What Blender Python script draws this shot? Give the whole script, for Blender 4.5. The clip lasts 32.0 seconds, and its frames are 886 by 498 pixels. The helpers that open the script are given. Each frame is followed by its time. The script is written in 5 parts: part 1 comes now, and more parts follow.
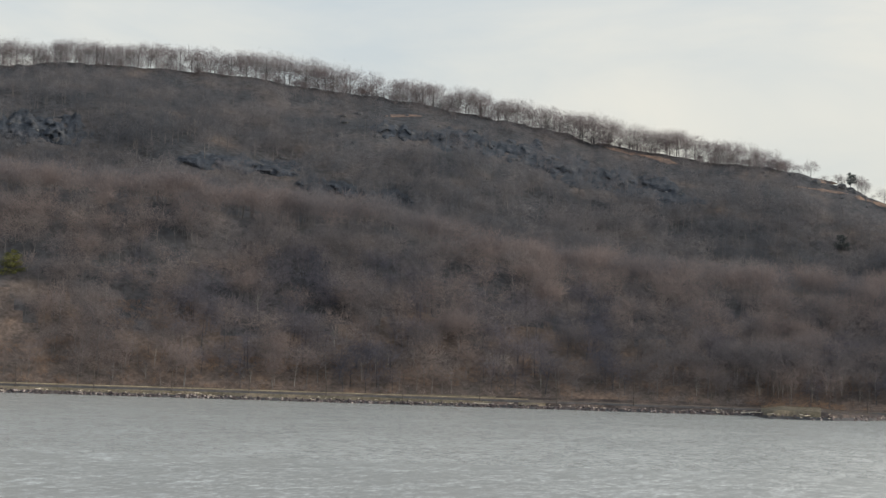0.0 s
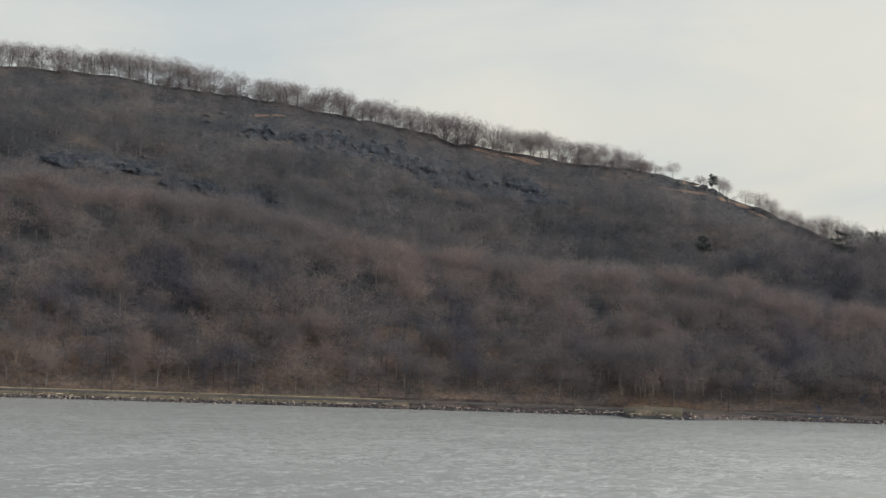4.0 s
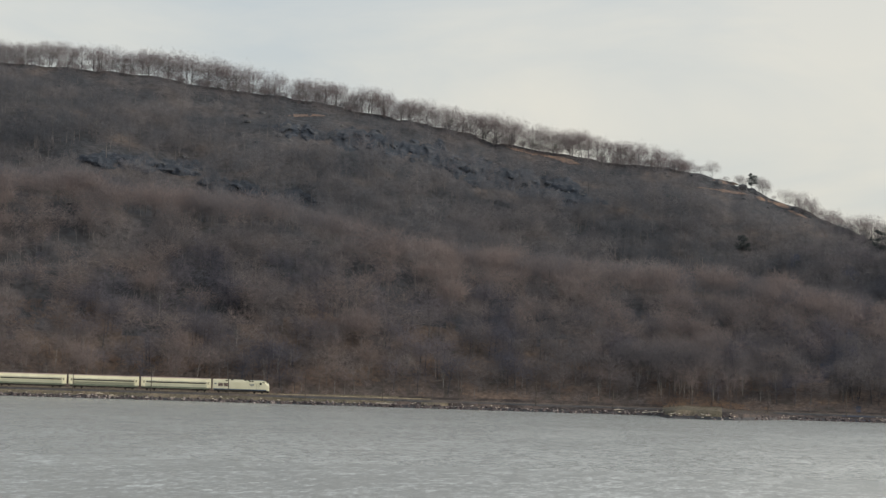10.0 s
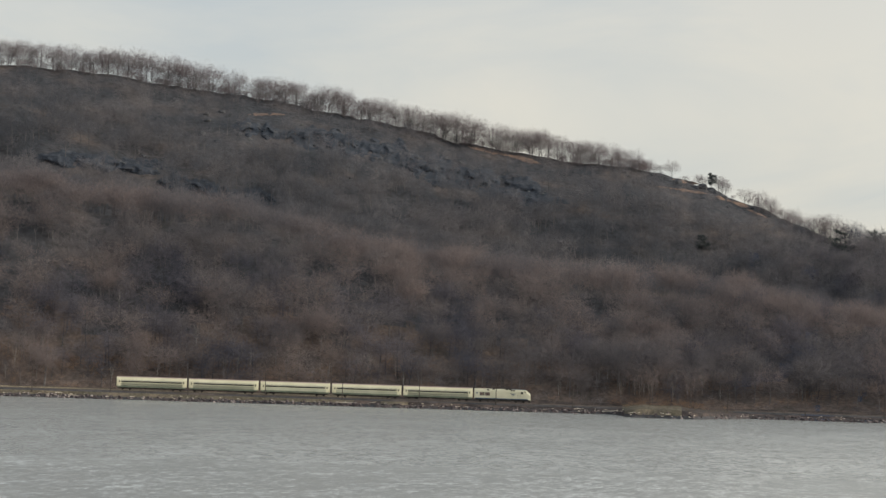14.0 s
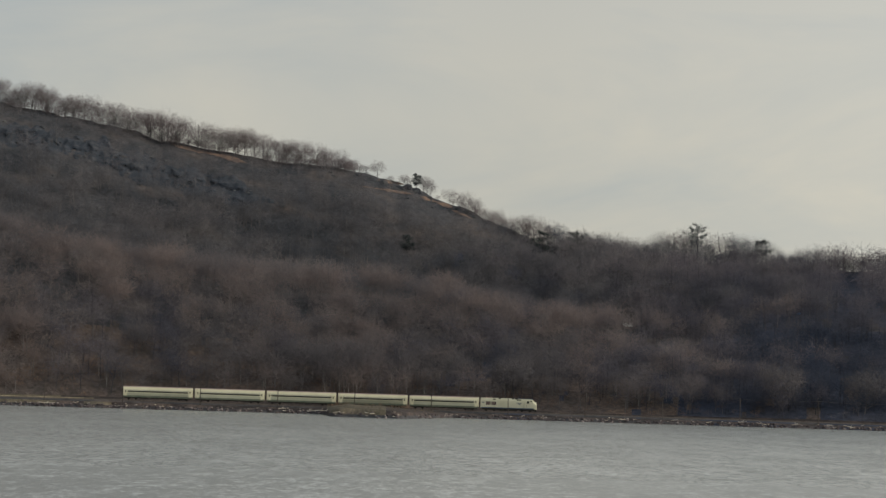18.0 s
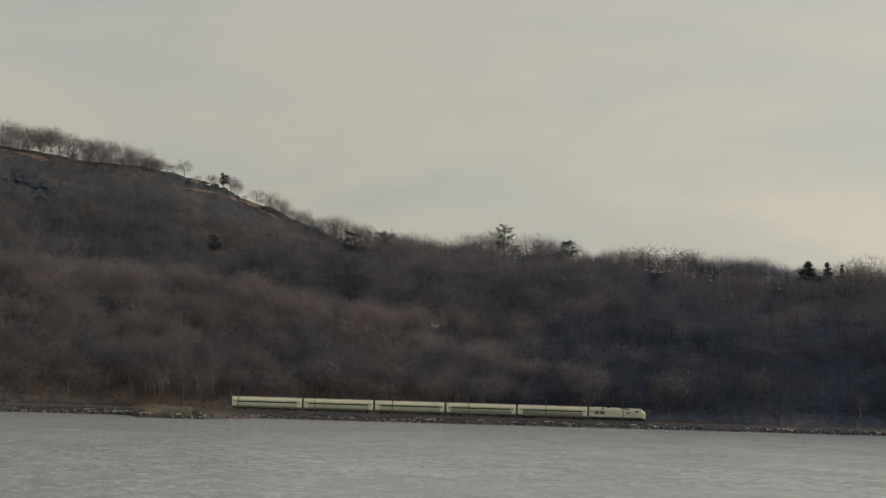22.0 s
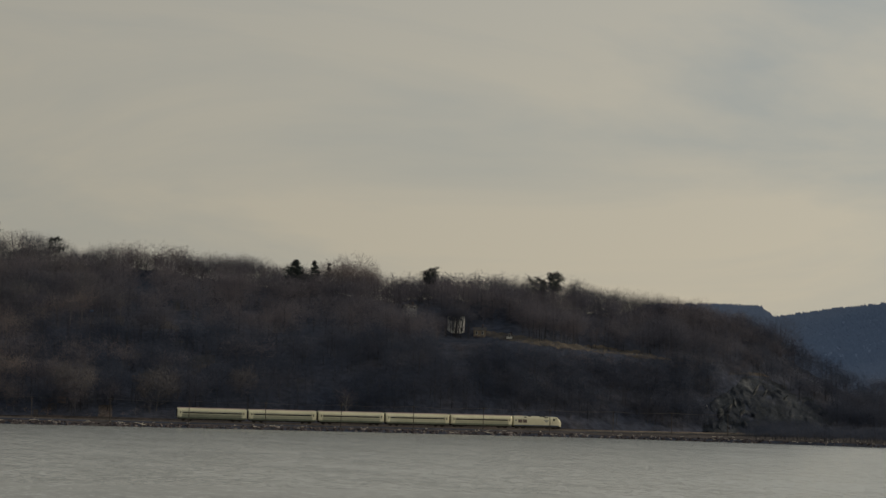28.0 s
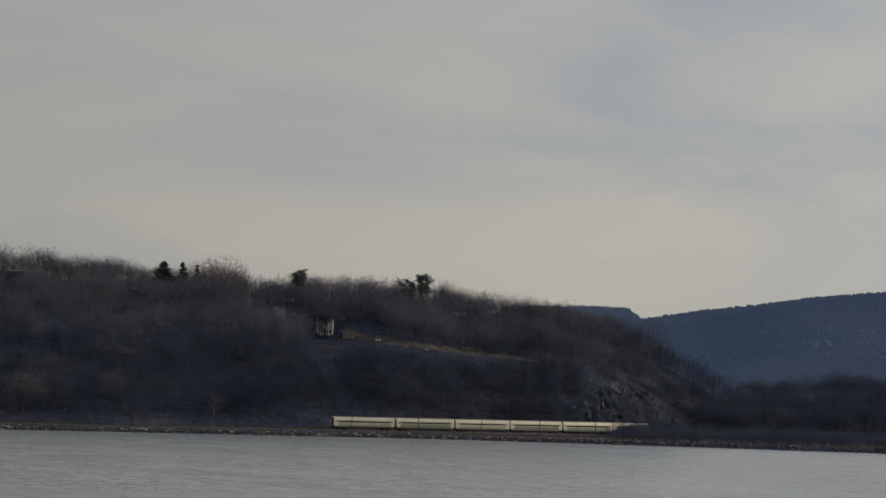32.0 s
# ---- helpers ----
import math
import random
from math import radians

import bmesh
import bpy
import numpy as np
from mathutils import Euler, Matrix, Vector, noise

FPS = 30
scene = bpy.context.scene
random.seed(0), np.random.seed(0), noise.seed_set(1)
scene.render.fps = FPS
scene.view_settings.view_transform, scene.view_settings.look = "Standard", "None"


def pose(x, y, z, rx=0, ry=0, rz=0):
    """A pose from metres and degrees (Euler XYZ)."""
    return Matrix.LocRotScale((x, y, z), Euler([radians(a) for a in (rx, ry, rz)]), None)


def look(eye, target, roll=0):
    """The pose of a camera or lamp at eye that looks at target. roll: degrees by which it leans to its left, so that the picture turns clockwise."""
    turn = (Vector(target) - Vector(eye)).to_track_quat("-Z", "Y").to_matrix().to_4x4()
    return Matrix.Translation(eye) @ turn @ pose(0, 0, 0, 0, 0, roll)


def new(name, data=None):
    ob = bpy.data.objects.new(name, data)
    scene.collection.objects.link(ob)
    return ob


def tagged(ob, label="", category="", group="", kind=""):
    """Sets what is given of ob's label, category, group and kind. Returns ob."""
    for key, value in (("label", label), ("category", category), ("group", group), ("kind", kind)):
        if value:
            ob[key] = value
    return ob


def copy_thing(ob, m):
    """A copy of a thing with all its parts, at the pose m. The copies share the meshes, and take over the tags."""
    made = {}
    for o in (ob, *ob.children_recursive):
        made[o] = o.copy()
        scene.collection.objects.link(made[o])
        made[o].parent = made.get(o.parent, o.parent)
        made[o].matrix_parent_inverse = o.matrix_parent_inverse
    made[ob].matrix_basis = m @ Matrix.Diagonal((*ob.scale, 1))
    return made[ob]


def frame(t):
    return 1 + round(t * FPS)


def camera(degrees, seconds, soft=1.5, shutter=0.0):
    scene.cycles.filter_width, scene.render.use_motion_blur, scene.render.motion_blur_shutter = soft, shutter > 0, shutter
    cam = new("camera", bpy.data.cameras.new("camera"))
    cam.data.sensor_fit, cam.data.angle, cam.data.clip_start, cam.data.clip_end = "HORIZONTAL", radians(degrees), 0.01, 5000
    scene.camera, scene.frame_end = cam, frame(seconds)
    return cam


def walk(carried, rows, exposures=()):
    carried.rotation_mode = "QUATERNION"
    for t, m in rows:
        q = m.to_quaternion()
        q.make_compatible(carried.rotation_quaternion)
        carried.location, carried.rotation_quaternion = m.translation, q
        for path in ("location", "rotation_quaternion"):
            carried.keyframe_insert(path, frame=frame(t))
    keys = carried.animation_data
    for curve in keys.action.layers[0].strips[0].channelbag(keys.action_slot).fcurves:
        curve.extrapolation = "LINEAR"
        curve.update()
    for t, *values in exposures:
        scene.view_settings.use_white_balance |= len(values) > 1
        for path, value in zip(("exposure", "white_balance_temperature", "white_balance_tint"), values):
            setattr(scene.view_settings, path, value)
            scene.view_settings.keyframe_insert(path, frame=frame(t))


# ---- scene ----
# A river shore under a wooded hill; a train runs along the far bank and the camera pans with it.
# Bearings are degrees clockwise from +Y, seen from the camera; distances in metres from it.
EYE = (0.0, 0.0, 8.9)
SPEED = 27.45


def view(bearing, rise, roll):
    a, e = radians(bearing), radians(rise)
    d = Vector((math.sin(a) * math.cos(e), math.cos(a) * math.cos(e), math.sin(e)))
    return look(EYE, Vector(EYE) + d * 100.0, roll)


cam = camera(19.345, 32.0, soft=1.4)
walk(cam, [
    (0.0, view(-9.069, 2.913, 1.81)), (0.5, view(-8.548, 2.956, 1.82)), (1.0, view(-7.692, 2.991, 1.82)), (1.5, view(-7.024, 3.020, 1.81)),
    (2.0, view(-6.003, 3.034, 1.79)), (2.5, view(-5.899, 3.046, 1.75)), (4.5, view(-6.107, 3.001, 1.76)), (5.0, view(-6.165, 3.002, 1.76)),
    (5.5, view(-6.503, 3.005, 1.78)), (6.0, view(-6.791, 2.998, 1.77)), (6.5, view(-6.844, 2.989, 1.78)), (7.0, view(-6.815, 2.991, 1.79)),
    (7.5, view(-6.786, 2.996, 1.79)), (8.0, view(-6.816, 2.998, 1.78)), (8.5, view(-7.082, 2.990, 1.79)), (9.0, view(-7.002, 2.992, 1.80)),
    (9.5, view(-6.953, 2.995, 1.77)), (10.0, view(-6.924, 2.978, 1.78)), (10.5, view(-6.935, 2.972, 1.79)), (11.0, view(-7.182, 2.969, 1.79)),
    (11.5, view(-7.056, 2.953, 1.79)), (12.0, view(-6.504, 2.978, 1.78)), (12.5, view(-6.390, 2.991, 1.77)), (13.0, view(-6.410, 2.992, 1.75)),
    (13.5, view(-6.467, 3.004, 1.77)), (14.0, view(-6.043, 2.986, 1.77)), (14.5, view(-4.301, 3.033, 1.75)), (15.0, view(-3.155, 3.077, 1.74)),
    (15.5, view(-2.462, 3.084, 1.73)), (17.5, view(-0.265, 3.150, 1.70)), (18.0, view(0.450, 3.171, 1.68)), (18.5, view(1.229, 3.191, 1.68)),
    (19.0, view(1.766, 3.212, 1.65)), (19.5, view(2.499, 3.228, 1.64)), (20.0, view(3.101, 3.232, 1.62)), (20.5, view(3.540, 3.236, 1.63)),
    (21.0, view(4.036, 3.238, 1.61)), (21.5, view(4.222, 3.276, 1.62)), (22.0, view(4.698, 3.295, 1.59)), (22.5, view(5.868, 3.303, 1.58)),
    (23.0, view(6.547, 3.333, 1.56)), (23.5, view(6.802, 3.305, 1.55)), (24.0, view(7.339, 3.275, 1.54)), (24.5, view(8.254, 3.299, 1.51)),
    (25.0, view(9.175, 3.397, 1.50)), (25.5, view(10.535, 3.432, 1.50)), (27.5, view(14.315, 3.502, 1.46)), (28.0, view(15.948, 3.531, 1.41)),
    (28.5, view(16.788, 3.557, 1.36)), (29.0, view(17.535, 3.577, 1.34)), (29.5, view(17.761, 3.654, 1.32)), (30.0, view(18.344, 3.652, 1.32)),
    (30.5, view(18.394, 3.632, 1.30)), (31.0, view(19.056, 3.683, 1.28)), (31.5, view(18.607, 3.713, 1.30)), (32.0, view(18.840, 3.643, 1.32)),
], exposures=[(0.0, 0.21, 6550, 9), (2.0, 0.10, 6580, 9), (13.0, 0.08, 6650, 9), (15.0, -0.08, 6680, 9), (18.0, -0.38, 6750, 8), (19.0, -0.36, 6850, 8), (20.0, -0.45, 6900, 8), (22.0, -0.55, 7000, 8), (23.0, -0.65, 7050, 8), (25.0, -0.72, 7150, 8), (28.0, -1.0, 7250, 8), (28.3, -1.01, 7200, 9), (29.0, -1.02, 6700, 10), (30.0, -1.03, 6600, 11), (32.0, -1.04, 6450, 12.5)])

# ---- light ----
SUN_BEARING, SUN_RISE = 98.0, 15.0
world = bpy.data.worlds.new("sky")
scene.world = world
world.use_nodes = True


def sky_nodes(nt):
    n, l = nt.nodes, nt.links
    n.clear()
    out = n.new("ShaderNodeOutputWorld")
    bg = n.new("ShaderNodeBackground")
    sky = n.new("ShaderNodeTexSky")
    sky.sky_type, sky.sun_disc = "NISHITA", False
    sky.sun_elevation, sky.sun_rotation = radians(SUN_RISE), radians(SUN_BEARING)
    sky.air_density, sky.dust_density = 1.0, 3.0
    tc = n.new("ShaderNodeTexCoord")
    mp = n.new("ShaderNodeMapping")
    mp.inputs["Scale"].default_value = (3.0, 3.0, 10.0)
    nz = n.new("ShaderNodeTexNoise")
    nz.inputs["Scale"].default_value = 1.5
    nz.inputs["Detail"].default_value = 6.0
    nz.inputs["Roughness"].default_value = 0.55
    nz.inputs["Distortion"].default_value = 0.5
    ramp = n.new("ShaderNodeValToRGB")
    ramp.color_ramp.elements[0].position, ramp.color_ramp.elements[0].color = 0.37, (0.635, 0.682, 0.715, 1)
    ramp.color_ramp.elements[1].position, ramp.color_ramp.elements[1].color = 0.61, (0.84, 0.815, 0.757, 1)
    gain = n.new("ShaderNodeMix")
    gain.data_type, gain.blend_type = "RGBA", "MULTIPLY"
    gain.inputs[0].default_value = 1.0
    gain.inputs[7].default_value = (0.09, 0.09, 0.09, 1)
    toward = n.new("ShaderNodeVectorMath")
    toward.operation = "DOT_PRODUCT"
    toward.inputs[1].default_value = (math.sin(radians(SUN_BEARING)), math.cos(radians(SUN_BEARING)), 0.0)
    l.new(tc.outputs["Generated"], toward.inputs[0])
    glow = n.new("ShaderNodeMapRange")
    for i, v in enumerate((-0.10, 0.90, 0.97, 1.75), 1):
        glow.inputs[i].default_value = v
    l.new(toward.outputs["Value"], glow.inputs[0])
    veil = n.new("ShaderNodeMix")
    veil.data_type, veil.blend_type = "RGBA", "MULTIPLY"
    veil.inputs[0].default_value = 1.0
    l.new(ramp.outputs[0], veil.inputs[6])
    l.new(glow.outputs[0], veil.inputs[7])
    high = n.new("ShaderNodeSeparateXYZ")
    l.new(tc.outputs["Generated"], high.inputs[0])
    tint = n.new("ShaderNodeValToRGB")
    tint.color_ramp.elements[0].position, tint.color_ramp.elements[0].color = 0.03, (1.13, 1.09, 1.01, 1)
    tint.color_ramp.elements[1].position, tint.color_ramp.elements[1].color = 0.17, (0.935, 0.968, 1.005, 1)
    l.new(high.outputs["Z"], tint.inputs[0])
    warm = n.new("ShaderNodeMix")
    warm.data_type, warm.blend_type = "RGBA", "MULTIPLY"
    warm.inputs[0].default_value = 1.0
    l.new(veil.outputs[2], warm.inputs[6])
    l.new(tint.outputs[0], warm.inputs[7])
    mix = n.new("ShaderNodeMix")
    mix.data_type = "RGBA"
    mix.inputs[0].default_value = 0.8
    l.new(tc.outputs["Generated"], mp.inputs[0])
    l.new(mp.outputs[0], nz.inputs["Vector"])
    l.new(nz.outputs["Fac"], ramp.inputs[0])
    l.new(sky.outputs[0], gain.inputs[6])
    l.new(gain.outputs[2], mix.inputs[6])
    l.new(warm.outputs[2], mix.inputs[7])
    l.new(mix.outputs[2], bg.inputs[0])
    bg.inputs[1].default_value = 1.0
    l.new(bg.outputs[0], out.inputs[0])


sky_nodes(world.node_tree)
sun_data = bpy.data.lights.new("sun", "SUN")
sun_data.energy, sun_data.angle, sun_data.color = 2.9, radians(6), (1.0, 0.89, 0.73)
sun = new("sun", sun_data)
_a, _e = radians(SUN_BEARING), radians(SUN_RISE)
sun.matrix_world = look((math.sin(_a) * 500, math.cos(_a) * 500, math.tan(_e) * 500), (0, 0, 0))


# ---- materials ----
def stuff_mat(name, colours, scale, rough=0.9, fine=None, metal=0.0, bump=0.0, bump_scale=1.0, spread=(0.35, 0.65), spec=0.2):
    """Colours blended by a coarse noise in metres, with a finer grain over them."""
    m = bpy.data.materials.new(name)
    m.use_nodes = True
    n, l = m.node_tree.nodes, m.node_tree.links
    b = n["Principled BSDF"]
    b.inputs["Roughness"].default_value, b.inputs["Metallic"].default_value = rough, metal
    b.inputs["Specular IOR Level"].default_value = spec
    geo = n.new("ShaderNodeNewGeometry")
    nz = n.new("ShaderNodeTexNoise")
    nz.inputs["Scale"].default_value, nz.inputs["Detail"].default_value = 1.0 / scale, 4.0
    l.new(geo.outputs["Position"], nz.inputs["Vector"])
    rp = n.new("ShaderNodeValToRGB")
    el = rp.color_ramp.elements
    el[0].position, el[1].position = spread
    el[0].color, el[1].color = (*colours[0], 1), (*colours[-1], 1)
    for i, c in enumerate(colours[1:-1], 1):
        e = el.new(spread[0] + (spread[1] - spread[0]) * i / (len(colours) - 1))
        e.color = (*c, 1)
    l.new(nz.outputs["Fac"], rp.inputs[0])
    col = rp.outputs[0]
    if fine:
        nf = n.new("ShaderNodeTexNoise")
        nf.inputs["Scale"].default_value, nf.inputs["Detail"].default_value = 1.0 / fine, 3.0
        l.new(geo.outputs["Position"], nf.inputs["Vector"])
        mr = n.new("ShaderNodeMapRange")
        mr.inputs[1].default_value, mr.inputs[2].default_value = 0.3, 0.7
        mr.inputs[3].default_value, mr.inputs[4].default_value = 0.65, 1.35
        l.new(nf.outputs["Fac"], mr.inputs[0])
        mx = n.new("ShaderNodeMix")
        mx.data_type, mx.blend_type = "RGBA", "MULTIPLY"
        mx.inputs[0].default_value = 1.0
        l.new(col, mx.inputs[6])
        l.new(mr.outputs[0], mx.inputs[7])
        col = mx.outputs[2]
    if bump:
        nb = n.new("ShaderNodeTexNoise")
        nb.inputs["Scale"].default_value, nb.inputs["Detail"].default_value = 1.0 / bump_scale, 4.0
        l.new(geo.outputs["Position"], nb.inputs["Vector"])
        bp = n.new("ShaderNodeBump")
        bp.inputs["Strength"].default_value, bp.inputs["Distance"].default_value = 1.0, bump
        l.new(nb.outputs["Fac"], bp.inputs["Height"])
        l.new(bp.outputs[0], b.inputs["Normal"])
    l.new(col, b.inputs["Base Color"])
    return m


M_LITTER = stuff_mat("leaf_litter", [(0.040, 0.043, 0.051), (0.056, 0.056, 0.063), (0.072, 0.066, 0.069), (0.105, 0.086, 0.079)], 24.0, fine=2.5, bump=0.5, bump_scale=2.0, spread=(0.36, 0.74))
M_LEAVES = stuff_mat("fallen_leaves", [(0.072, 0.062, 0.060), (0.105, 0.083, 0.075), (0.15, 0.11, 0.09)], 10.0, fine=1.5, bump=0.3, bump_scale=1.0, spread=(0.36, 0.7))
# Ground of the right hill: its shade is put into this darker, bluer colour.
M_SHADED_FLOOR = stuff_mat("shaded_floor", [(0.035, 0.044, 0.071), (0.050, 0.057, 0.084), (0.070, 0.070, 0.087)], 24.0, fine=2.5, bump=0.5, bump_scale=2.0, spread=(0.36, 0.74))
M_BARK = stuff_mat("bark", [(0.085, 0.083, 0.09), (0.16, 0.152, 0.155)], 9.0, fine=0.5)
# Bark darkened and blued for the shaded woods; evergreens use it too.
M_DARK_BARK = stuff_mat("dark_bark", [(0.036, 0.038, 0.048), (0.072, 0.073, 0.085)], 9.0, fine=0.5)
M_PALE_TWIG = stuff_mat("pale_twigs", [(0.10, 0.096, 0.107), (0.138, 0.128, 0.136)], 6.0, fine=1.0)
M_PALE_BARK = stuff_mat("pale_bark", [(0.22, 0.21, 0.205), (0.33, 0.315, 0.30)], 3.0, fine=0.5)


def twig_mat(name, ramp, fine=2.2):
    """Twigs whose colour differs from tree to tree."""
    m = bpy.data.materials.new(name)
    m.use_nodes = True
    n, l = m.node_tree.nodes, m.node_tree.links
    b = n["Principled BSDF"]
    b.inputs["Roughness"].default_value, b.inputs["Specular IOR Level"].default_value = 0.9, 0.15
    at = n.new("ShaderNodeAttribute")
    at.attribute_name = "tone"
    rp = n.new("ShaderNodeValToRGB")
    el = rp.color_ramp.elements
    el[0].color, el[1].color = (*ramp[0], 1), (*ramp[-1], 1)
    for i, c in enumerate(ramp[1:-1], 1):
        el.new(i / (len(ramp) - 1)).color = (*c, 1)
    l.new(at.outputs["Fac"], rp.inputs[0])
    geo = n.new("ShaderNodeNewGeometry")
    mr = n.new("ShaderNodeMapRange")
    mr.inputs[3].default_value, mr.inputs[4].default_value = 0.97, 1.03
    l.new(geo.outputs["Random Per Island"], mr.inputs[0])
    mx = n.new("ShaderNodeMix")
    mx.data_type, mx.blend_type = "RGBA", "MULTIPLY"
    mx.inputs[0].default_value = 1.0
    l.new(rp.outputs[0], mx.inputs[6])
    l.new(mr.outputs[0], mx.inputs[7])
    l.new(mx.outputs[2], b.inputs["Base Color"])
    through_light = n.new("ShaderNodeBsdfTranslucent")
    l.new(mx.outputs[2], through_light.inputs[0])
    blend = n.new("ShaderNodeMixShader")
    blend.inputs[0].default_value = 0.45
    l.new(b.outputs[0], blend.inputs[1])
    l.new(through_light.outputs[0], blend.inputs[2])
    l.new(blend.outputs[0], n["Material Output"].inputs[0])
    return m


# Upper-slope twigs carry the haze's blue-grey in their colour.
M_TWIG_HAZED = twig_mat("hazed_twigs", [(0.098, 0.106, 0.127), (0.140, 0.141, 0.160), (0.180, 0.169, 0.183), (0.226, 0.212, 0.224)])
# Reddish-brown twigs, lightened in colour for the haze veil.
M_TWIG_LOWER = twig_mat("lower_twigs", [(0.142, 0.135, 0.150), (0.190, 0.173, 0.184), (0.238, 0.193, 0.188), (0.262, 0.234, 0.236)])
# Twigs darkened and blued in colour for the right hill's shade and haze.
M_TWIG_DIMMED = twig_mat("dimmed_twigs", [(0.082, 0.087, 0.118), (0.120, 0.119, 0.151), (0.156, 0.144, 0.168), (0.192, 0.175, 0.20)])
M_TWIG_RUSSET = twig_mat("russet_twigs", [(0.15, 0.115, 0.105), (0.21, 0.145, 0.115), (0.26, 0.17, 0.12), (0.32, 0.23, 0.17)])
# Darkest twigs: the shade low on the right slope is put into their colour.
M_TWIG_SHADED = twig_mat("shaded_twigs", [(0.042, 0.055, 0.088), (0.062, 0.076, 0.114), (0.082, 0.092, 0.130), (0.110, 0.116, 0.152)])
M_TUSSOCK = twig_mat("tussock_grass", [(0.095, 0.087, 0.064), (0.125, 0.11, 0.082), (0.16, 0.13, 0.098), (0.21, 0.165, 0.12)])
M_RIDGE_TWIG = twig_mat("oak_twigs", [(0.180, 0.152, 0.163), (0.255, 0.212, 0.220)])
M_NEEDLE = stuff_mat("pine_needles", [(0.036, 0.047, 0.052), (0.062, 0.074, 0.074)], 3.0, fine=0.6)
M_CEDAR = stuff_mat("cedar_needles", [(0.070, 0.080, 0.03), (0.15, 0.15, 0.052)], 4.0, fine=0.8)
M_ROCK = stuff_mat("grey_rock", [(0.035, 0.039, 0.048), (0.055, 0.058, 0.067), (0.095, 0.096, 0.10)], 5.0, fine=0.8, bump=0.4, bump_scale=1.5, rough=0.8)
M_BLUEROCK = stuff_mat("blue_grey_rock", [(0.024, 0.031, 0.043), (0.038, 0.045, 0.060), (0.075, 0.079, 0.088)], 6.0, fine=1.2, bump=0.5, bump_scale=1.5, rough=0.8, spread=(0.38, 0.72))
M_CRAG = stuff_mat("dark_crag", [(0.012, 0.017, 0.025), (0.019, 0.025, 0.036), (0.030, 0.036, 0.048), (0.085, 0.092, 0.102)], 7.0, fine=0.9, bump=0.5, bump_scale=1.2, rough=0.8, spread=(0.38, 0.72))
M_SLAB = stuff_mat("pale_slab", [(0.035, 0.041, 0.05), (0.075, 0.082, 0.092), (0.15, 0.152, 0.155)], 2.0, fine=0.5, bump=0.3, bump_scale=0.8)
M_RIPRAP = stuff_mat("riprap_stone", [(0.035, 0.029, 0.033), (0.074, 0.062, 0.067), (0.098, 0.082, 0.086), (0.30, 0.265, 0.26)], 1.6, fine=0.3, rough=0.85)
M_GRASS = stuff_mat("dry_grass", [(0.088, 0.079, 0.060), (0.115, 0.101, 0.078), (0.15, 0.126, 0.097)], 9.0, fine=0.8, bump=0.2, bump_scale=0.5)
M_SLOPE = stuff_mat("dead_slope_grass", [(0.095, 0.080, 0.077), (0.145, 0.106, 0.092), (0.215, 0.145, 0.112)], 5.0, fine=0.8, bump=0.2, bump_scale=0.5)
M_MEADOW = stuff_mat("dull_meadow", [(0.060, 0.055, 0.052), (0.090, 0.078, 0.068), (0.140, 0.115, 0.093)], 6.0, fine=0.8, bump=0.2, bump_scale=0.5)
M_BANK = stuff_mat("dark_bank", [(0.034, 0.030, 0.031), (0.056, 0.047, 0.047), (0.10, 0.079, 0.072)], 6.0, fine=0.7, bump=0.2, bump_scale=0.5)
M_BALLAST = stuff_mat("ballast", [(0.062, 0.056, 0.054), (0.105, 0.094, 0.088)], 3.0, fine=0.25, bump=0.1, bump_scale=0.2)
M_VERGE = stuff_mat("pale_grass", [(0.18, 0.155, 0.105), (0.27, 0.23, 0.155), (0.35, 0.30, 0.20)], 5.0, fine=0.6)
M_STEEL_RAIL = stuff_mat("rail_steel", [(0.12, 0.095, 0.085), (0.20, 0.17, 0.155)], 2.0, rough=0.5, metal=0.7)
M_TIE = stuff_mat("tie_wood", [(0.06, 0.05, 0.04), (0.11, 0.09, 0.07)], 1.0)
M_DRIFT = stuff_mat("driftwood", [(0.40, 0.35, 0.29), (0.66, 0.61, 0.53)], 2.0, fine=0.2)
M_POLE = stuff_mat("pole_wood", [(0.05, 0.045, 0.043), (0.09, 0.078, 0.073)], 1.5)
M_WIRE = stuff_mat("wire", [(0.16, 0.155, 0.15), (0.24, 0.23, 0.22)], 1.0, rough=0.5, metal=0.6)
# The blue of distance haze is put into this colour.
M_FAR_HAZED = stuff_mat("hazed_far_woods", [(0.118, 0.172, 0.282), (0.140, 0.194, 0.304), (0.160, 0.210, 0.315)], 260.0)
M_CARBODY = stuff_mat("fluted_steel", [(0.635, 0.60, 0.43), (0.715, 0.68, 0.50)], 4.0, rough=0.34, metal=0.25, spec=0.5)
M_LOCO = stuff_mat("silver_paint", [(0.50, 0.485, 0.36), (0.57, 0.555, 0.43)], 3.0, rough=0.4, metal=0.25, spec=0.5)
# Same steel as the body; its darker reflections are put into the colour.
M_DARKENED_FLUTES = stuff_mat("darkened_flutes", [(0.42, 0.425, 0.32), (0.49, 0.495, 0.38)], 4.0, rough=0.36, metal=0.3, spec=0.5)
# Dark green of the reflections, put into the skirt's colour.
M_SKIRT = stuff_mat("darkened_skirt", [(0.12, 0.145, 0.115), (0.18, 0.20, 0.155)], 2.0, rough=0.6, metal=0.2)
# The red tint imitates a lens's colour fringe along the roof line.
M_ROOF = stuff_mat("roof_steel", [(0.34, 0.25, 0.235), (0.42, 0.31, 0.29)], 3.0, rough=0.45, metal=0.5)
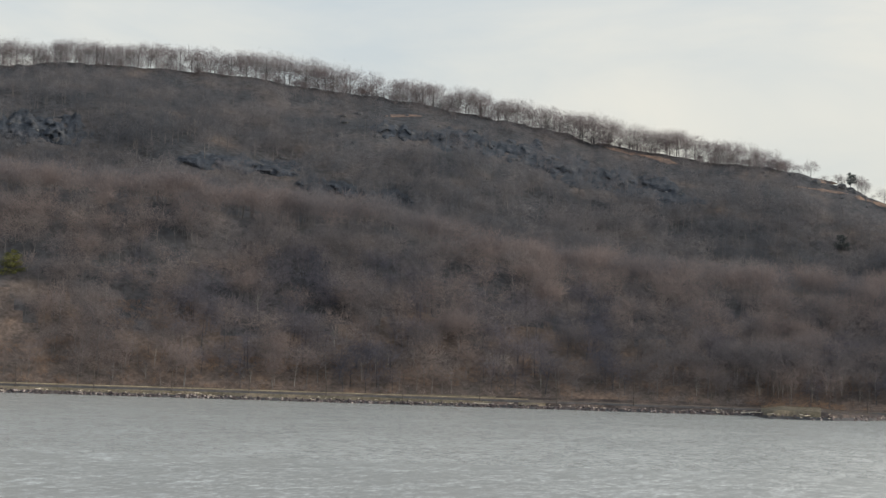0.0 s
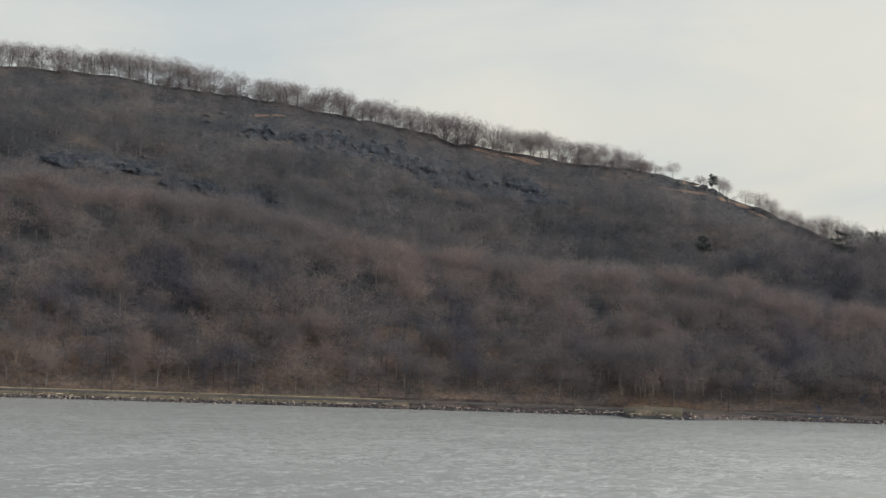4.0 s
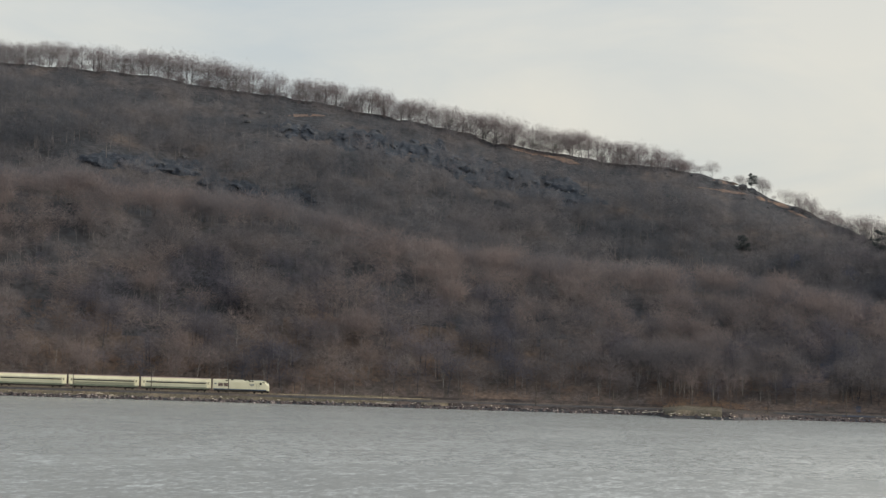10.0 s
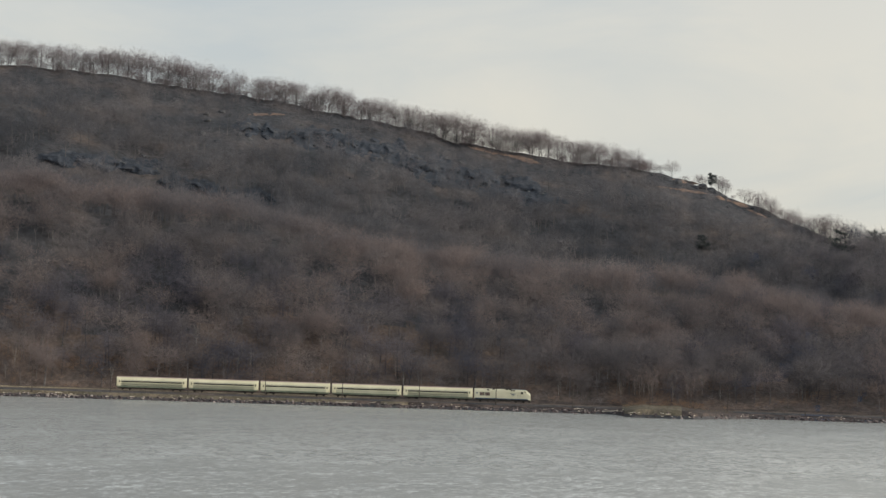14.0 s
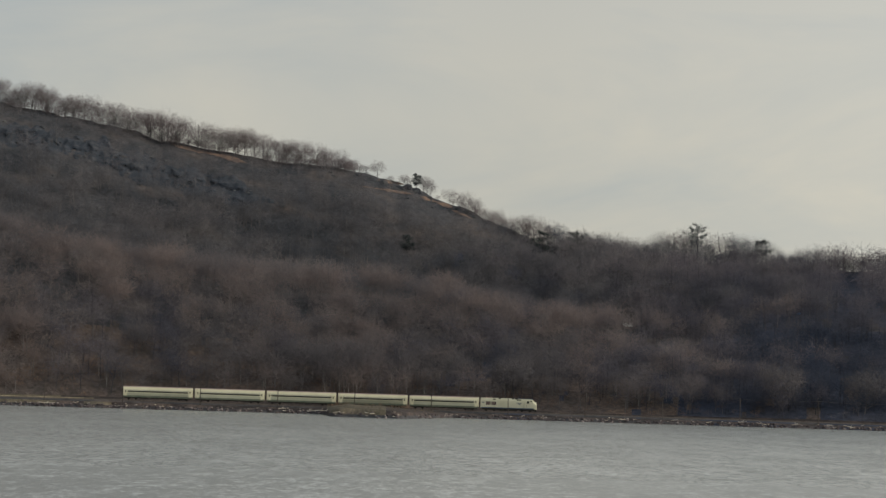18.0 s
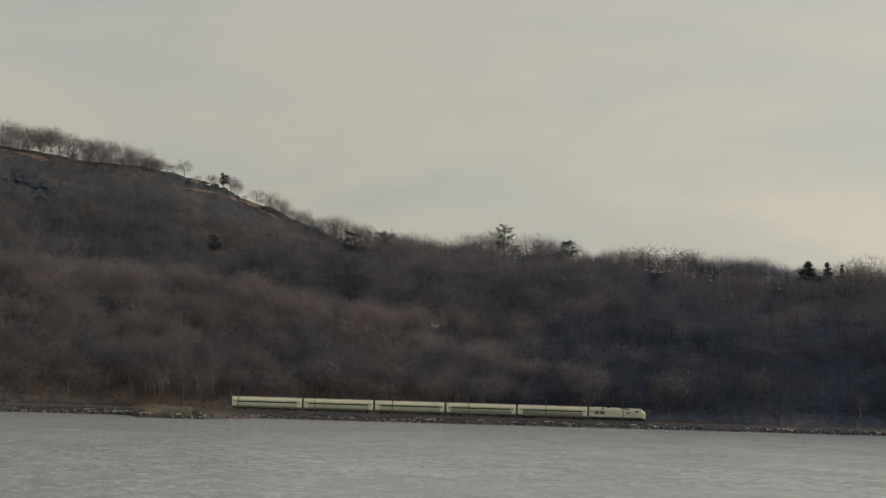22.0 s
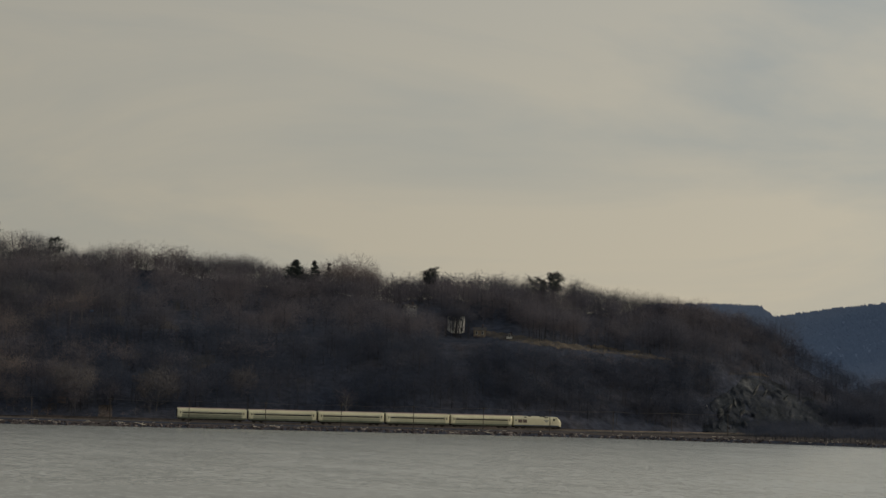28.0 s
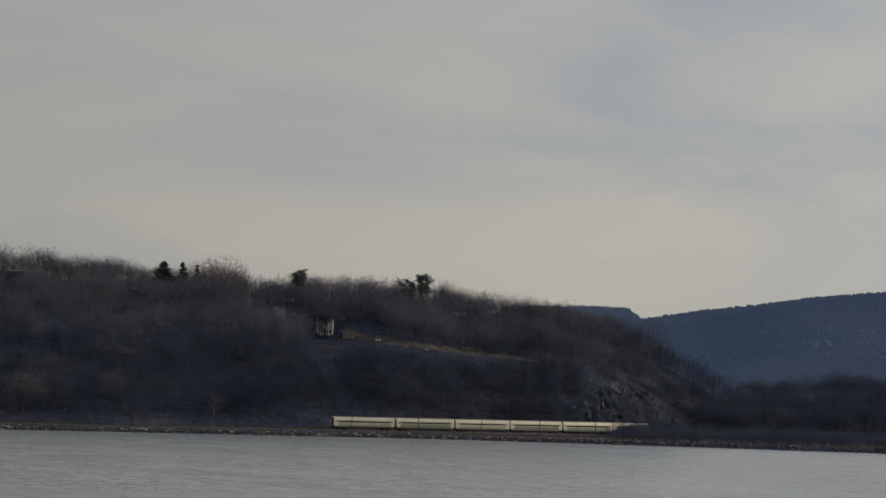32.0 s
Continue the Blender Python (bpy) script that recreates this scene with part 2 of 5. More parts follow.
M_GLASS = stuff_mat("dark_glass", [(0.015, 0.02, 0.02), (0.03, 0.035, 0.03)], 2.0, rough=0.12, spec=0.5)
M_BAND = stuff_mat("band_paint", [(0.05, 0.045, 0.03), (0.09, 0.08, 0.055)], 3.0, rough=0.35, spec=0.5)
M_UNDER = stuff_mat("underframe", [(0.02, 0.02, 0.02), (0.05, 0.045, 0.04)], 1.0, rough=0.8)
M_BLUE = stuff_mat("blue_paint", [(0.05, 0.08, 0.13), (0.07, 0.10, 0.16)], 2.0, rough=0.4, spec=0.4)
M_WHITE = stuff_mat("white_paint", [(0.72, 0.72, 0.70), (0.82, 0.82, 0.80)], 2.0, rough=0.6)
M_SHINGLE = stuff_mat("roof_shingle", [(0.06, 0.06, 0.065), (0.11, 0.10, 0.10)], 1.5)
M_SIDING = stuff_mat("grey_siding", [(0.22, 0.22, 0.235), (0.30, 0.30, 0.31)], 2.0)
M_TARP = stuff_mat("blue_tarp", [(0.07, 0.13, 0.27), (0.10, 0.18, 0.33)], 0.6, rough=0.5)
M_TAN = stuff_mat("tan_siding", [(0.26, 0.20, 0.14), (0.34, 0.27, 0.19)], 2.0)


def water_mat():
    m = bpy.data.materials.new("river_water")
    m.use_nodes = True
    n, l = m.node_tree.nodes, m.node_tree.links
    b = n["Principled BSDF"]
    b.inputs["Base Color"].default_value = (0.400, 0.424, 0.426, 1)
    b.inputs["Roughness"].default_value = 0.185
    b.inputs["IOR"].default_value = 1.333
    tc = n.new("ShaderNodeTexCoord")
    total = None
    stretch = n.new("ShaderNodeMapping")
    stretch.inputs["Scale"].default_value = (1.0, 0.36, 1.0)
    l.new(tc.outputs["Object"], stretch.inputs[0])
    for scale, tilt, det in ((1.15, 0.40, 2.5), (3.6, 0.36, 2.0), (0.45, 0.18, 3.0), (0.05, 0.12, 3.0)):
        nz = n.new("ShaderNodeTexNoise")
        nz.inputs["Scale"].default_value, nz.inputs["Detail"].default_value = scale, det
        nz.inputs["Roughness"].default_value = 0.5
        nz.inputs["Distortion"].default_value = 0.9
        l.new(stretch.outputs[0], nz.inputs["Vector"])
        sb = n.new("ShaderNodeVectorMath")
        sb.operation = "SUBTRACT"
        sb.inputs[1].default_value = (0.5, 0.5, 0.5)
        l.new(nz.outputs["Color"], sb.inputs[0])
        sc = n.new("ShaderNodeVectorMath")
        sc.operation = "MULTIPLY"
        sc.inputs[1].default_value = (tilt * 0.6, tilt, 0.0)
        l.new(sb.outputs[0], sc.inputs[0])
        if total is None:
            total = sc
        else:
            ad = n.new("ShaderNodeVectorMath")
            ad.operation = "ADD"
            l.new(total.outputs[0], ad.inputs[0])
            l.new(sc.outputs[0], ad.inputs[1])
            total = ad
    gust = n.new("ShaderNodeTexNoise")
    gust.inputs["Scale"].default_value, gust.inputs["Detail"].default_value = 0.11, 3.0
    l.new(stretch.outputs[0], gust.inputs["Vector"])
    calm = n.new("ShaderNodeMapRange")
    for i, v in enumerate((0.35, 0.68, 0.75, 1.12), 1):
        calm.inputs[i].default_value = v
    l.new(gust.outputs["Fac"], calm.inputs[0])
    swell = n.new("ShaderNodeVectorMath")
    swell.operation = "SCALE"
    l.new(total.outputs[0], swell.inputs[0])
    l.new(calm.outputs[0], swell.inputs["Scale"])
    total = swell
    up = n.new("ShaderNodeVectorMath")
    up.operation = "ADD"
    up.inputs[1].default_value = (0.0, 0.0, 1.0)
    l.new(total.outputs[0], up.inputs[0])
    nm = n.new("ShaderNodeVectorMath")
    nm.operation = "NORMALIZE"
    l.new(up.outputs[0], nm.inputs[0])
    l.new(nm.outputs[0], b.inputs["Normal"])
    return m


M_WATER = water_mat()


# ---- mesh helpers ----
def mesh_np(name, verts, faces, mat):
    """A mesh from arrays: verts (n, 3), faces (m, k)."""
    verts, faces = np.asarray(verts, dtype=np.float32), np.asarray(faces, dtype=np.int32)
    me = bpy.data.meshes.new(name)
    m, k = faces.shape
    me.vertices.add(len(verts))
    me.vertices.foreach_set("co", verts.ravel())
    me.loops.add(m * k)
    me.loops.foreach_set("vertex_index", faces.ravel())
    me.polygons.add(m)
    me.polygons.foreach_set("loop_start", np.arange(0, m * k, k, dtype=np.int32))
    me.update(calc_edges=True)
    me.materials.append(mat)
    return me


def smooth(me):
    me.polygons.foreach_set("use_smooth", [True] * len(me.polygons))
    return me


def bm_mesh(name, bm, mat):
    me = bpy.data.meshes.new(name)
    bm.to_mesh(me)
    bm.free()
    me.materials.append(mat)
    return me


def part(name, data, material, parent, label="", m=None):
    """Links a bmesh or a mesh as one part under its thing."""
    if isinstance(data, bmesh.types.BMesh):
        data = bm_mesh(name, data, material)
    ob = new(name, data)
    ob.parent = parent
    if m is not None:
        ob.matrix_basis = m
    return tagged(ob, label)


def box(bm, x0, x1, y0, y1, z0, z1, bevel=0.0):
    r = bmesh.ops.create_cube(bm, size=1.0, matrix=Matrix.LocRotScale(((x0 + x1) / 2, (y0 + y1) / 2, (z0 + z1) / 2), None, (x1 - x0, y1 - y0, z1 - z0)))
    if bevel:
        es = list({e for v in r["verts"] for e in v.link_edges})
        bmesh.ops.bevel(bm, geom=es, offset=bevel, segments=1, affect="EDGES")
    return bm


def rod(bm, a, b, r0, r1=None, sides=8):
    a, b = Vector(a), Vector(b)
    r1 = r0 if r1 is None else r1
    q = (b - a).to_track_quat("Z", "Y").to_matrix().to_4x4()
    bmesh.ops.create_cone(bm, cap_ends=True, segments=sides, radius1=r0, radius2=r1, depth=(b - a).length, matrix=Matrix.Translation((a + b) / 2) @ q)
    return bm


def loft(bm, sections, close=True):
    """Skins cross-sections (lists of points of one length); caps both ends."""
    rings = [[bm.verts.new(p) for p in s] for s in sections]
    k = len(rings[0])
    for a, b in zip(rings, rings[1:]):
        for i in range(k if close else k - 1):
            bm.faces.new((a[i], a[(i + 1) % k], b[(i + 1) % k], b[i]))
    if close:
        bm.faces.new(rings[0][::-1])
        bm.faces.new(rings[-1])
    bmesh.ops.recalc_face_normals(bm, faces=bm.faces)
    return bm


def vnoise(x, y, seed=0):
    """Smooth value noise on arrays, 0 to 1."""
    x, y = np.asarray(x, dtype=float), np.asarray(y, dtype=float)
    xi, yi = np.floor(x), np.floor(y)
    fx, fy = x - xi, y - yi
    fx, fy = fx * fx * (3 - 2 * fx), fy * fy * (3 - 2 * fy)

    def hsh(a, b):
        s = np.sin(a * 127.1 + b * 311.7 + seed * 74.7) * 43758.5453
        return s - np.floor(s)

    return (hsh(xi, yi) * (1 - fx) + hsh(xi + 1, yi) * fx) * (1 - fy) + (hsh(xi, yi + 1) * (1 - fx) + hsh(xi + 1, yi + 1) * fx) * fy


def fbm(x, y, seed=0):
    return (vnoise(x, y, seed) - 0.5) + 0.5 * (vnoise(x * 2.1, y * 2.1, seed + 1) - 0.5) + 0.25 * (vnoise(x * 4.3, y * 4.3, seed + 2) - 0.5)


# ---- the plan: track, shore and hill as curves over the bearing ----
def knots(text):
    a = np.array([[float(v) for v in p.split(":")] for p in text.split()])
    return lambda th: np.interp(th, a[:, 0], a[:, 1])


lean = knots("-60:0 8:0 12:10.8 15:20 18:27.7 20:36 22:38.6 23.2:44 26:20 60:20")  # how far the track turns away, degrees
TRACK_TH = np.arange(-45.0, 32.0, 0.02)
_d = np.radians(0.02)
TRACK_R = 949.0 * np.exp(np.cumsum(np.tan(np.radians(lean(TRACK_TH))) * _d))
TRACK_S = np.concatenate([[0], np.cumsum((TRACK_R * _d / np.cos(np.radians(lean(TRACK_TH))))[:-1])])
rail_z = knots("-60:3.45 -12:3.45 12:2.35 60:2.35")  # the line falls gently down river


def track_r(th):
    return np.interp(th, TRACK_TH, TRACK_R)


def polar(th, r, z=0.0):
    return np.array([r * np.sin(np.radians(th)), r * np.cos(np.radians(th)), z])


def track_at(s, off=0.0):
    """The place, and the heading in degrees, s metres along the track; off: metres to the water's side."""
    th, th2 = np.interp(s, TRACK_S, TRACK_TH), np.interp(s + 1.0, TRACK_S, TRACK_TH)
    a, b = polar(th, track_r(th)), polar(th2, track_r(th2))
    d = (b - a) / np.linalg.norm(b - a)
    p = a + off * np.array([d[1], -d[0], 0.0])
    p[2] = rail_z(th)
    return p, math.degrees(math.atan2(d[1], d[0]))


def shore_r(th):
    th = np.asarray(th, dtype=float)
    spit = 80.0 * np.clip((th + 2.1) / 0.25, 0, 1) * np.clip((0.75 - th) / 1.1, 0, 1)
    return 938.0 - spit - 13.0 * np.clip(th - 19.2, 0, 10.5) + 3.0 * (vnoise(th * 3.0, 0 * th, 5) - 0.5) + 1.2 * (vnoise(th * 17.0, 0 * th, 6) - 0.5)


ridge_r = knots("-60:1290 -18:1265 -5:1240 0:1225 3:1185 10:1140 18:1125 24:1150 30:1170 60:1200")
ridge_e = knots("-60:5.20 -30:6.10 -19:6.62 -16.7:6.70 -15.2:6.66 -12.5:6.43 -9.5:6.05 -6.45:5.58 -5:5.22 -3.3:4.93 -1.6:4.85 -0.9:4.66 -0.2:4.47 0.46:4.20 1.2:3.92 1.83:3.68 2.44:3.42 3.45:3.22 4.45:3.05 6.7:3.07 7.6:2.92 9.65:2.89 11.4:2.72 12.7:2.52 14.9:2.37 16.2:2.42 18.2:2.27 20.65:2.02 22.0:1.88 22.75:1.72 23.5:1.38 24.05:1.05 24.8:0.65 25.7:0.45 28.5:0.50 60:0.40")
canopy_e = knots("-40.00:6.60 -18.92:7.05 -17.71:7.15 -15.86:7.14 -14.00:7.04 -12.75:7.03 -10.99:6.72 -9.61:6.52 -8.35:6.37 -7.34:6.15 -5.84:5.94 -4.34:5.70 -3.09:5.45 -2.10:5.29 -1.48:5.05 0.46:4.48 0.93:4.38 0.95:4.38 1.44:4.09 1.45:4.10 1.94:3.90 1.94:3.98 2.57:3.87 2.95:3.76 3.70:3.59 4.45:3.48 5.07:3.50 5.57:3.67 6.31:3.66 6.81:3.60 7.56:3.44 8.05:3.29 8.67:3.42 9.28:3.29 9.77:3.42 10.63:3.34 11.36:3.21 11.67:3.30 12.17:3.13 13.17:3.00 13.66:3.24 14.67:2.80 15.16:2.82 16.16:2.87 16.54:2.76 17.16:2.74 17.66:2.66 18.16:2.79 18.91:2.86 19.65:2.82 20.15:2.67 20.90:2.53 21.30:2.42 21.80:2.32 22.38:2.24 23.00:2.12 40.00:1.90")  # the outline of the tree tops
hump_e = knots("-60:3.6 -19:3.75 -15:3.45 -12:3.05 -9.4:2.95 -7:2.55 -5:2.1 0:1.7 4:1.5 8:1.45 12:1.4 16:1.72 17.5:1.66 20:1.3 22.3:0.78 24:0.35 26:0.1 28.5:0.2 60:0.2")


def at_height(e, r):
    return np.tan(np.radians(e)) * r + EYE[2]


def section(th):
    """Distances and heights of the ground's breaks along one bearing, from the river bed to behind the ridge."""
    rs, rt = shore_r(th), track_r(th)
    rb = rt + 11.0
    r1 = np.maximum(1042.0, rb + 42.0)
    r3 = np.maximum(ridge_r(th), r1 + 45.0)
    z1, z3 = at_height(hump_e(th), r1), at_height(ridge_e(th), r3) + 2.2 * (vnoise(th * 1.9, 0 * th, 33) - 0.5) + 1.2 * (vnoise(th * 6.0, 0 * th, 34) - 0.5)
    r2, z2 = r1 + (r3 - r1) * 0.34, z1 + (z3 - z1) * np.where(th < 3, 0.10, 0.25)
    one = np.ones_like(rs)
    zb = rail_z(th) - 0.5
    rr = [rs - 70, rs - 4, rs + 0.5, rs + 3.5, rs + 5.0, rt - 4.5, rt - 3.0, rt + 4.0, rt + 6.0, rb, r1, r2, r2 + (r3 - r2) * 0.5, r3, r3 + 25, r3 + 160, 2200 * one, 4700 * one]
    hummock = np.clip((th + 2.2) / 0.6, 0, 1) * np.clip((0.6 - th) / 1.7, 0, 1) * (0.85 + 0.3 * vnoise(th * 6.0, 0 * th, 35))
    zz = [-8 * one, -0.8 * one, 0.0 * one, 1.0 * one, 1.25 + 1.7 * hummock, zb - 0.5 + 2.0 * hummock, zb, zb, zb - 0.3, zb + 0.8, z1, z2, z2 + (z3 - z2) * 0.58, z3, z3 - 1.0, z3 - 30, np.minimum(z3 * 0.4, 30), 6 * one]
    return np.array(rr), np.array(zz)


def rough_at(th, r, gain):
    x, y = r * np.sin(np.radians(th)), r * np.cos(np.radians(th))
    return gain * (11.0 * fbm(x / 70.0, y / 48.0, 11) + 2.2 * fbm(x / 14.0, y / 11.0, 21))


SEG_ROWS = (2, 2, 4, 2, 3, 2, 3, 2, 2, 16, 12, 12, 14, 4, 5, 4, 5)
SEG_GAIN = (0, 0, 0, 0, 0, 0, 0, 0, 0, 0.12, 0.9, 1, 0.7, 0.2, 0.5, 1, 1, 1)


def ground_z(th, r):
    """The ground's height at bearings and distances (arrays)."""
    rr, zz = section(th)
    z, g = np.zeros_like(r), np.zeros_like(r)
    for i in range(len(rr) - 1):
        f = np.clip((r - rr[i]) / (rr[i + 1] - rr[i]), 0, 1)
        hit = (r >= rr[i]) & (r <= rr[i + 1])
        z = np.where(hit, zz[i] + (zz[i + 1] - zz[i]) * f, z)
        g = np.where(hit, SEG_GAIN[i] + (SEG_GAIN[i + 1] - SEG_GAIN[i]) * f, g)
    return z + rough_at(th, r, g)


def spot(th, r, sink=0.0):
    return Vector(polar(th, r, float(ground_z(np.array([th]), np.array([r]))[0]) - sink))


def at_rise(th, e, lo, hi):
    """The distance at which the ground along a bearing shows at that rise."""
    r = np.linspace(lo, hi, 400)
    z = ground_z(np.full(400, th), r)
    g = np.degrees(np.arctan2(z - EYE[2], r))
    k = np.where(g >= e)[0]
    return float(r[k[0]]) if len(k) else float(hi)


def rise_line(th, rises):
    """Distances at which the ground along each bearing shows at the given rises (rows of rises)."""
    out = np.empty_like(rises)
    for j, t in enumerate(th):
        r = np.linspace(960, float(section(np.array([t]))[0][13][0]), 260)
        g = np.maximum.accumulate(np.degrees(np.arctan2(ground_z(np.full(260, t), r) - EYE[2], r)))
        out[:, j] = np.interp(rises[:, j], g + np.arange(260) * 1e-7, r)
    return out


# ---- ground, water ----
def build_ground():
    th = np.concatenate([np.arange(-180, -42, 6.0), np.arange(-42, -21, 0.5), np.arange(-21, 30.5, 0.1), np.arange(30.5, 46, 0.5), np.arange(46, 180.1, 6.7)])
    rr, zz = section(th)
    R, Z, G = [], [], []
    for i, k in enumerate(SEG_ROWS):
        for j in range(k):
            f = j / k
            R.append(rr[i] + (rr[i + 1] - rr[i]) * f)
            Z.append(zz[i] + (zz[i + 1] - zz[i]) * f)
            G.append(np.full(len(th), SEG_GAIN[i] + (SEG_GAIN[i + 1] - SEG_GAIN[i]) * f))
    R, Z, G = np.array(R + [rr[-1]]), np.array(Z + [zz[-1]]), np.array(G + [np.ones(len(th))])
    T = np.broadcast_to(th, R.shape)
    Z = Z + rough_at(T, R, G)
    V = np.stack([R * np.sin(np.radians(T)), R * np.cos(np.radians(T)), Z], -1).reshape(-1, 3)
    nr, nc = R.shape
    i, j = np.meshgrid(np.arange(nr - 1), np.arange(nc - 1), indexing="ij")
    a = (i * nc + j).ravel()
    me = smooth(mesh_np("ground", V, np.stack([a, a + 1, a + nc + 1, a + nc], -1), M_LITTER))
    me.materials.append(M_GRASS)
    me.materials.append(M_BANK)
    me.materials.append(M_SHADED_FLOOR)
    me.materials.append(M_LEAVES)
    row_seg = np.repeat(np.arange(len(SEG_ROWS)), SEG_ROWS)
    strip = np.isin(row_seg, (3, 4, 8))[:, None] & np.ones(nc - 1, bool)
    mid_th, mid_r = T[:-1, :-1], R[:-1, :-1]
    edge = -7.5 + 3 * fbm(mid_th * 1.3, mid_r / 30.0, 52)
    # Right of bearing 6 the slope takes the floor colour with shade painted in.
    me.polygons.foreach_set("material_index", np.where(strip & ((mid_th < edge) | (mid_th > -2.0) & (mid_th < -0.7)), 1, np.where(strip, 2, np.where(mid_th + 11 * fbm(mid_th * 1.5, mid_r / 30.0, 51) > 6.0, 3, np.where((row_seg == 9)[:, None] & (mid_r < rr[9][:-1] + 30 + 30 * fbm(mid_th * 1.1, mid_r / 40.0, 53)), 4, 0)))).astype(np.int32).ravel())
    tagged(new("ground", me), "brown leaf-littered hillside above a narrow grassy shore", "ground", kind="structure")


build_ground()


def build_water():
    n = 96
    a = np.linspace(0, 2 * np.pi, n, endpoint=False)
    bm = bmesh.new()
    c = bm.verts.new((0, 0, 0))
    prev = None
    for r in (60, 250, 600, 1012):
        ring = [bm.verts.new((r * math.sin(t), r * math.cos(t), 0)) for t in a]
        for i in range(n):
            if prev is None:
                bm.faces.new((c, ring[(i + 1) % n], ring[i]))
            else:
                bm.faces.new((prev[i], prev[(i + 1) % n], ring[(i + 1) % n], ring[i]))
        prev = ring
    bmesh.ops.recalc_face_normals(bm, faces=bm.faces)
    me = bm_mesh("water", bm, M_WATER)
    return tagged(new("water", me), "grey wind-rippled river water", "water", kind="structure")


water = build_water()


def build_far_hill(name, label, th0, th1, top, r0, r1, n, size, seed):
    """A distant hill: its slope, and the woods over its whole face."""
    th = np.arange(th0, th1, 0.06)
    top = knots(top)
    rows = np.linspace(0, 1, 26)

    def height(t, f):
        r = r0 + (r1 - r0) * f
        x, y = r * np.sin(np.radians(t)), r * np.cos(np.radians(t))
        return x, y, 2 + (at_height(top(t), r1) - 2) * f ** 0.9 + 0.0037 * r1 * fbm(x / 300.0, y / 300.0, 3) * np.sin(np.pi * f)

    X, Y, Z = height(np.broadcast_to(th, (26, len(th))), np.broadcast_to(rows[:, None], (26, len(th))))
    V = np.stack([X, Y, Z], -1).reshape(-1, 3)
    nr, nc = X.shape
    i, j = np.meshgrid(np.arange(nr - 1), np.arange(nc - 1), indexing="ij")
    a = (i * nc + j).ravel()
    tagged(new("backdrop_" + name, smooth(mesh_np(name, V, np.stack([a, a + 1, a + nc + 1, a + nc], -1), M_FAR_HAZED))), label, "hill", kind="structure")
    # bare crowns too small to tell apart, as upright slips of twigs
    rng = np.random.default_rng(seed)
    t, f = rng.uniform(th0, min(th1, 34.0), n), 1 - rng.uniform(0, 1, n) ** 1.3 * 0.93
    x, y, z = height(t, f)
    a = -np.radians(t) + rng.normal(0, 0.08, n)
    h, w = rng.uniform(0.4, 1.3, n) * size, rng.uniform(0.35, 0.8, n) * size
    foot = np.stack([x, y, z - 0.2 * size], -1)
    side = np.stack([np.cos(a), np.sin(a), 0 * a], -1) * w[:, None]
    tip = foot + np.stack([rng.normal(0, 0.3, n) * size, 0.55 * h, h], -1)
    P = np.stack([foot - side, foot + side, tip], 1)
    FF = np.arange(3 * n).reshape(-1, 3)
    tagged(new("far_woods", mesh_np("far_woods", P.reshape(-1, 3), FF, M_FAR_HAZED)), "distant bare woods on the far hill, haze-blue in their colour", "woods", kind="stuff")


build_far_hill("far_hill", "distant wooded hill beyond the river bend, haze-blue in its colour", 14.0, 48.0, "14:0.5 20:1.90 23.3:2.16 24.5:2.36 25.8:2.52 27:2.70 28.5:2.83 34:3.25 48:2.2", 2900, 3800, 90000, 5.0, 5)
build_far_hill("hill_behind_point", "wooded rise behind the point, haze-blue in its colour", 19.0, 24.2, "19:1.8 20.6:2.36 22.0:2.40 22.9:2.38 23.15:2.22 23.4:1.95 24.2:1.2", 1800, 2200, 16000, 3.6, 6)


# ---- trees ----
class Wood:
    """Collects tapered limbs and thin twigs as triangles."""

    def __init__(self):
        self.v, self.f, self.tv, self.tf = [], [], [], []

    def limb(self, pts, r0, r1, sides):
        base = len(self.v)
        m = len(pts)
        for i, p in enumerate(pts):
            d = (pts[min(i + 1, m - 1)] - pts[max(i - 1, 0)]).normalized()
            u = d.orthogonal().normalized()
            w = d.cross(u)
            r = r0 + (r1 - r0) * i / (m - 1)
            for k in range(sides):
                a = 2 * math.pi * k / sides
                self.v.append(p + (u * math.cos(a) + w * math.sin(a)) * r)
        for i in range(m - 1):
            for k in range(sides):
                a, b = base + i * sides + k, base + i * sides + (k + 1) % sides
                self.f += [(a, b, b + sides), (a, b + sides, a + sides)]

    def twig(self, p, tip, w, rng, out=None):
        """A flat thin twig; its broad side turns to out, where one is given."""
        d = (tip - p)
        side = Vector((rng.uniform(-1, 1), rng.uniform(-1, 1), rng.uniform(-1, 1)))
        u = d.cross(side if out is None else out + side * 0.22)
        if u.length < 1e-6:
            return
        u = u.normalized() * w
        b = len(self.tv)
        self.tv += [p - u, p + u, tip]
        self.tf.append((b, b + 1, b + 2))



def bent(rng, p, d, length, steps, wander, lift=0.0):
    pts = [p.copy()]
    d = d.normalized()
    for _ in range(steps):
        d = (d + Vector((rng.uniform(-1, 1), rng.uniform(-1, 1), rng.uniform(-1, 1) + lift)) * wander).normalized()
        pts.append(pts[-1] + d * (length / steps))
    return pts


def tri_arrays(wood):
    v = np.array([tuple(p) for p in wood.v + wood.tv])
    n = len(wood.v)
    f = np.array(wood.f + [(a + n, b + n, c + n) for a, b, c in wood.tf])
    return v, f, len(wood.f)


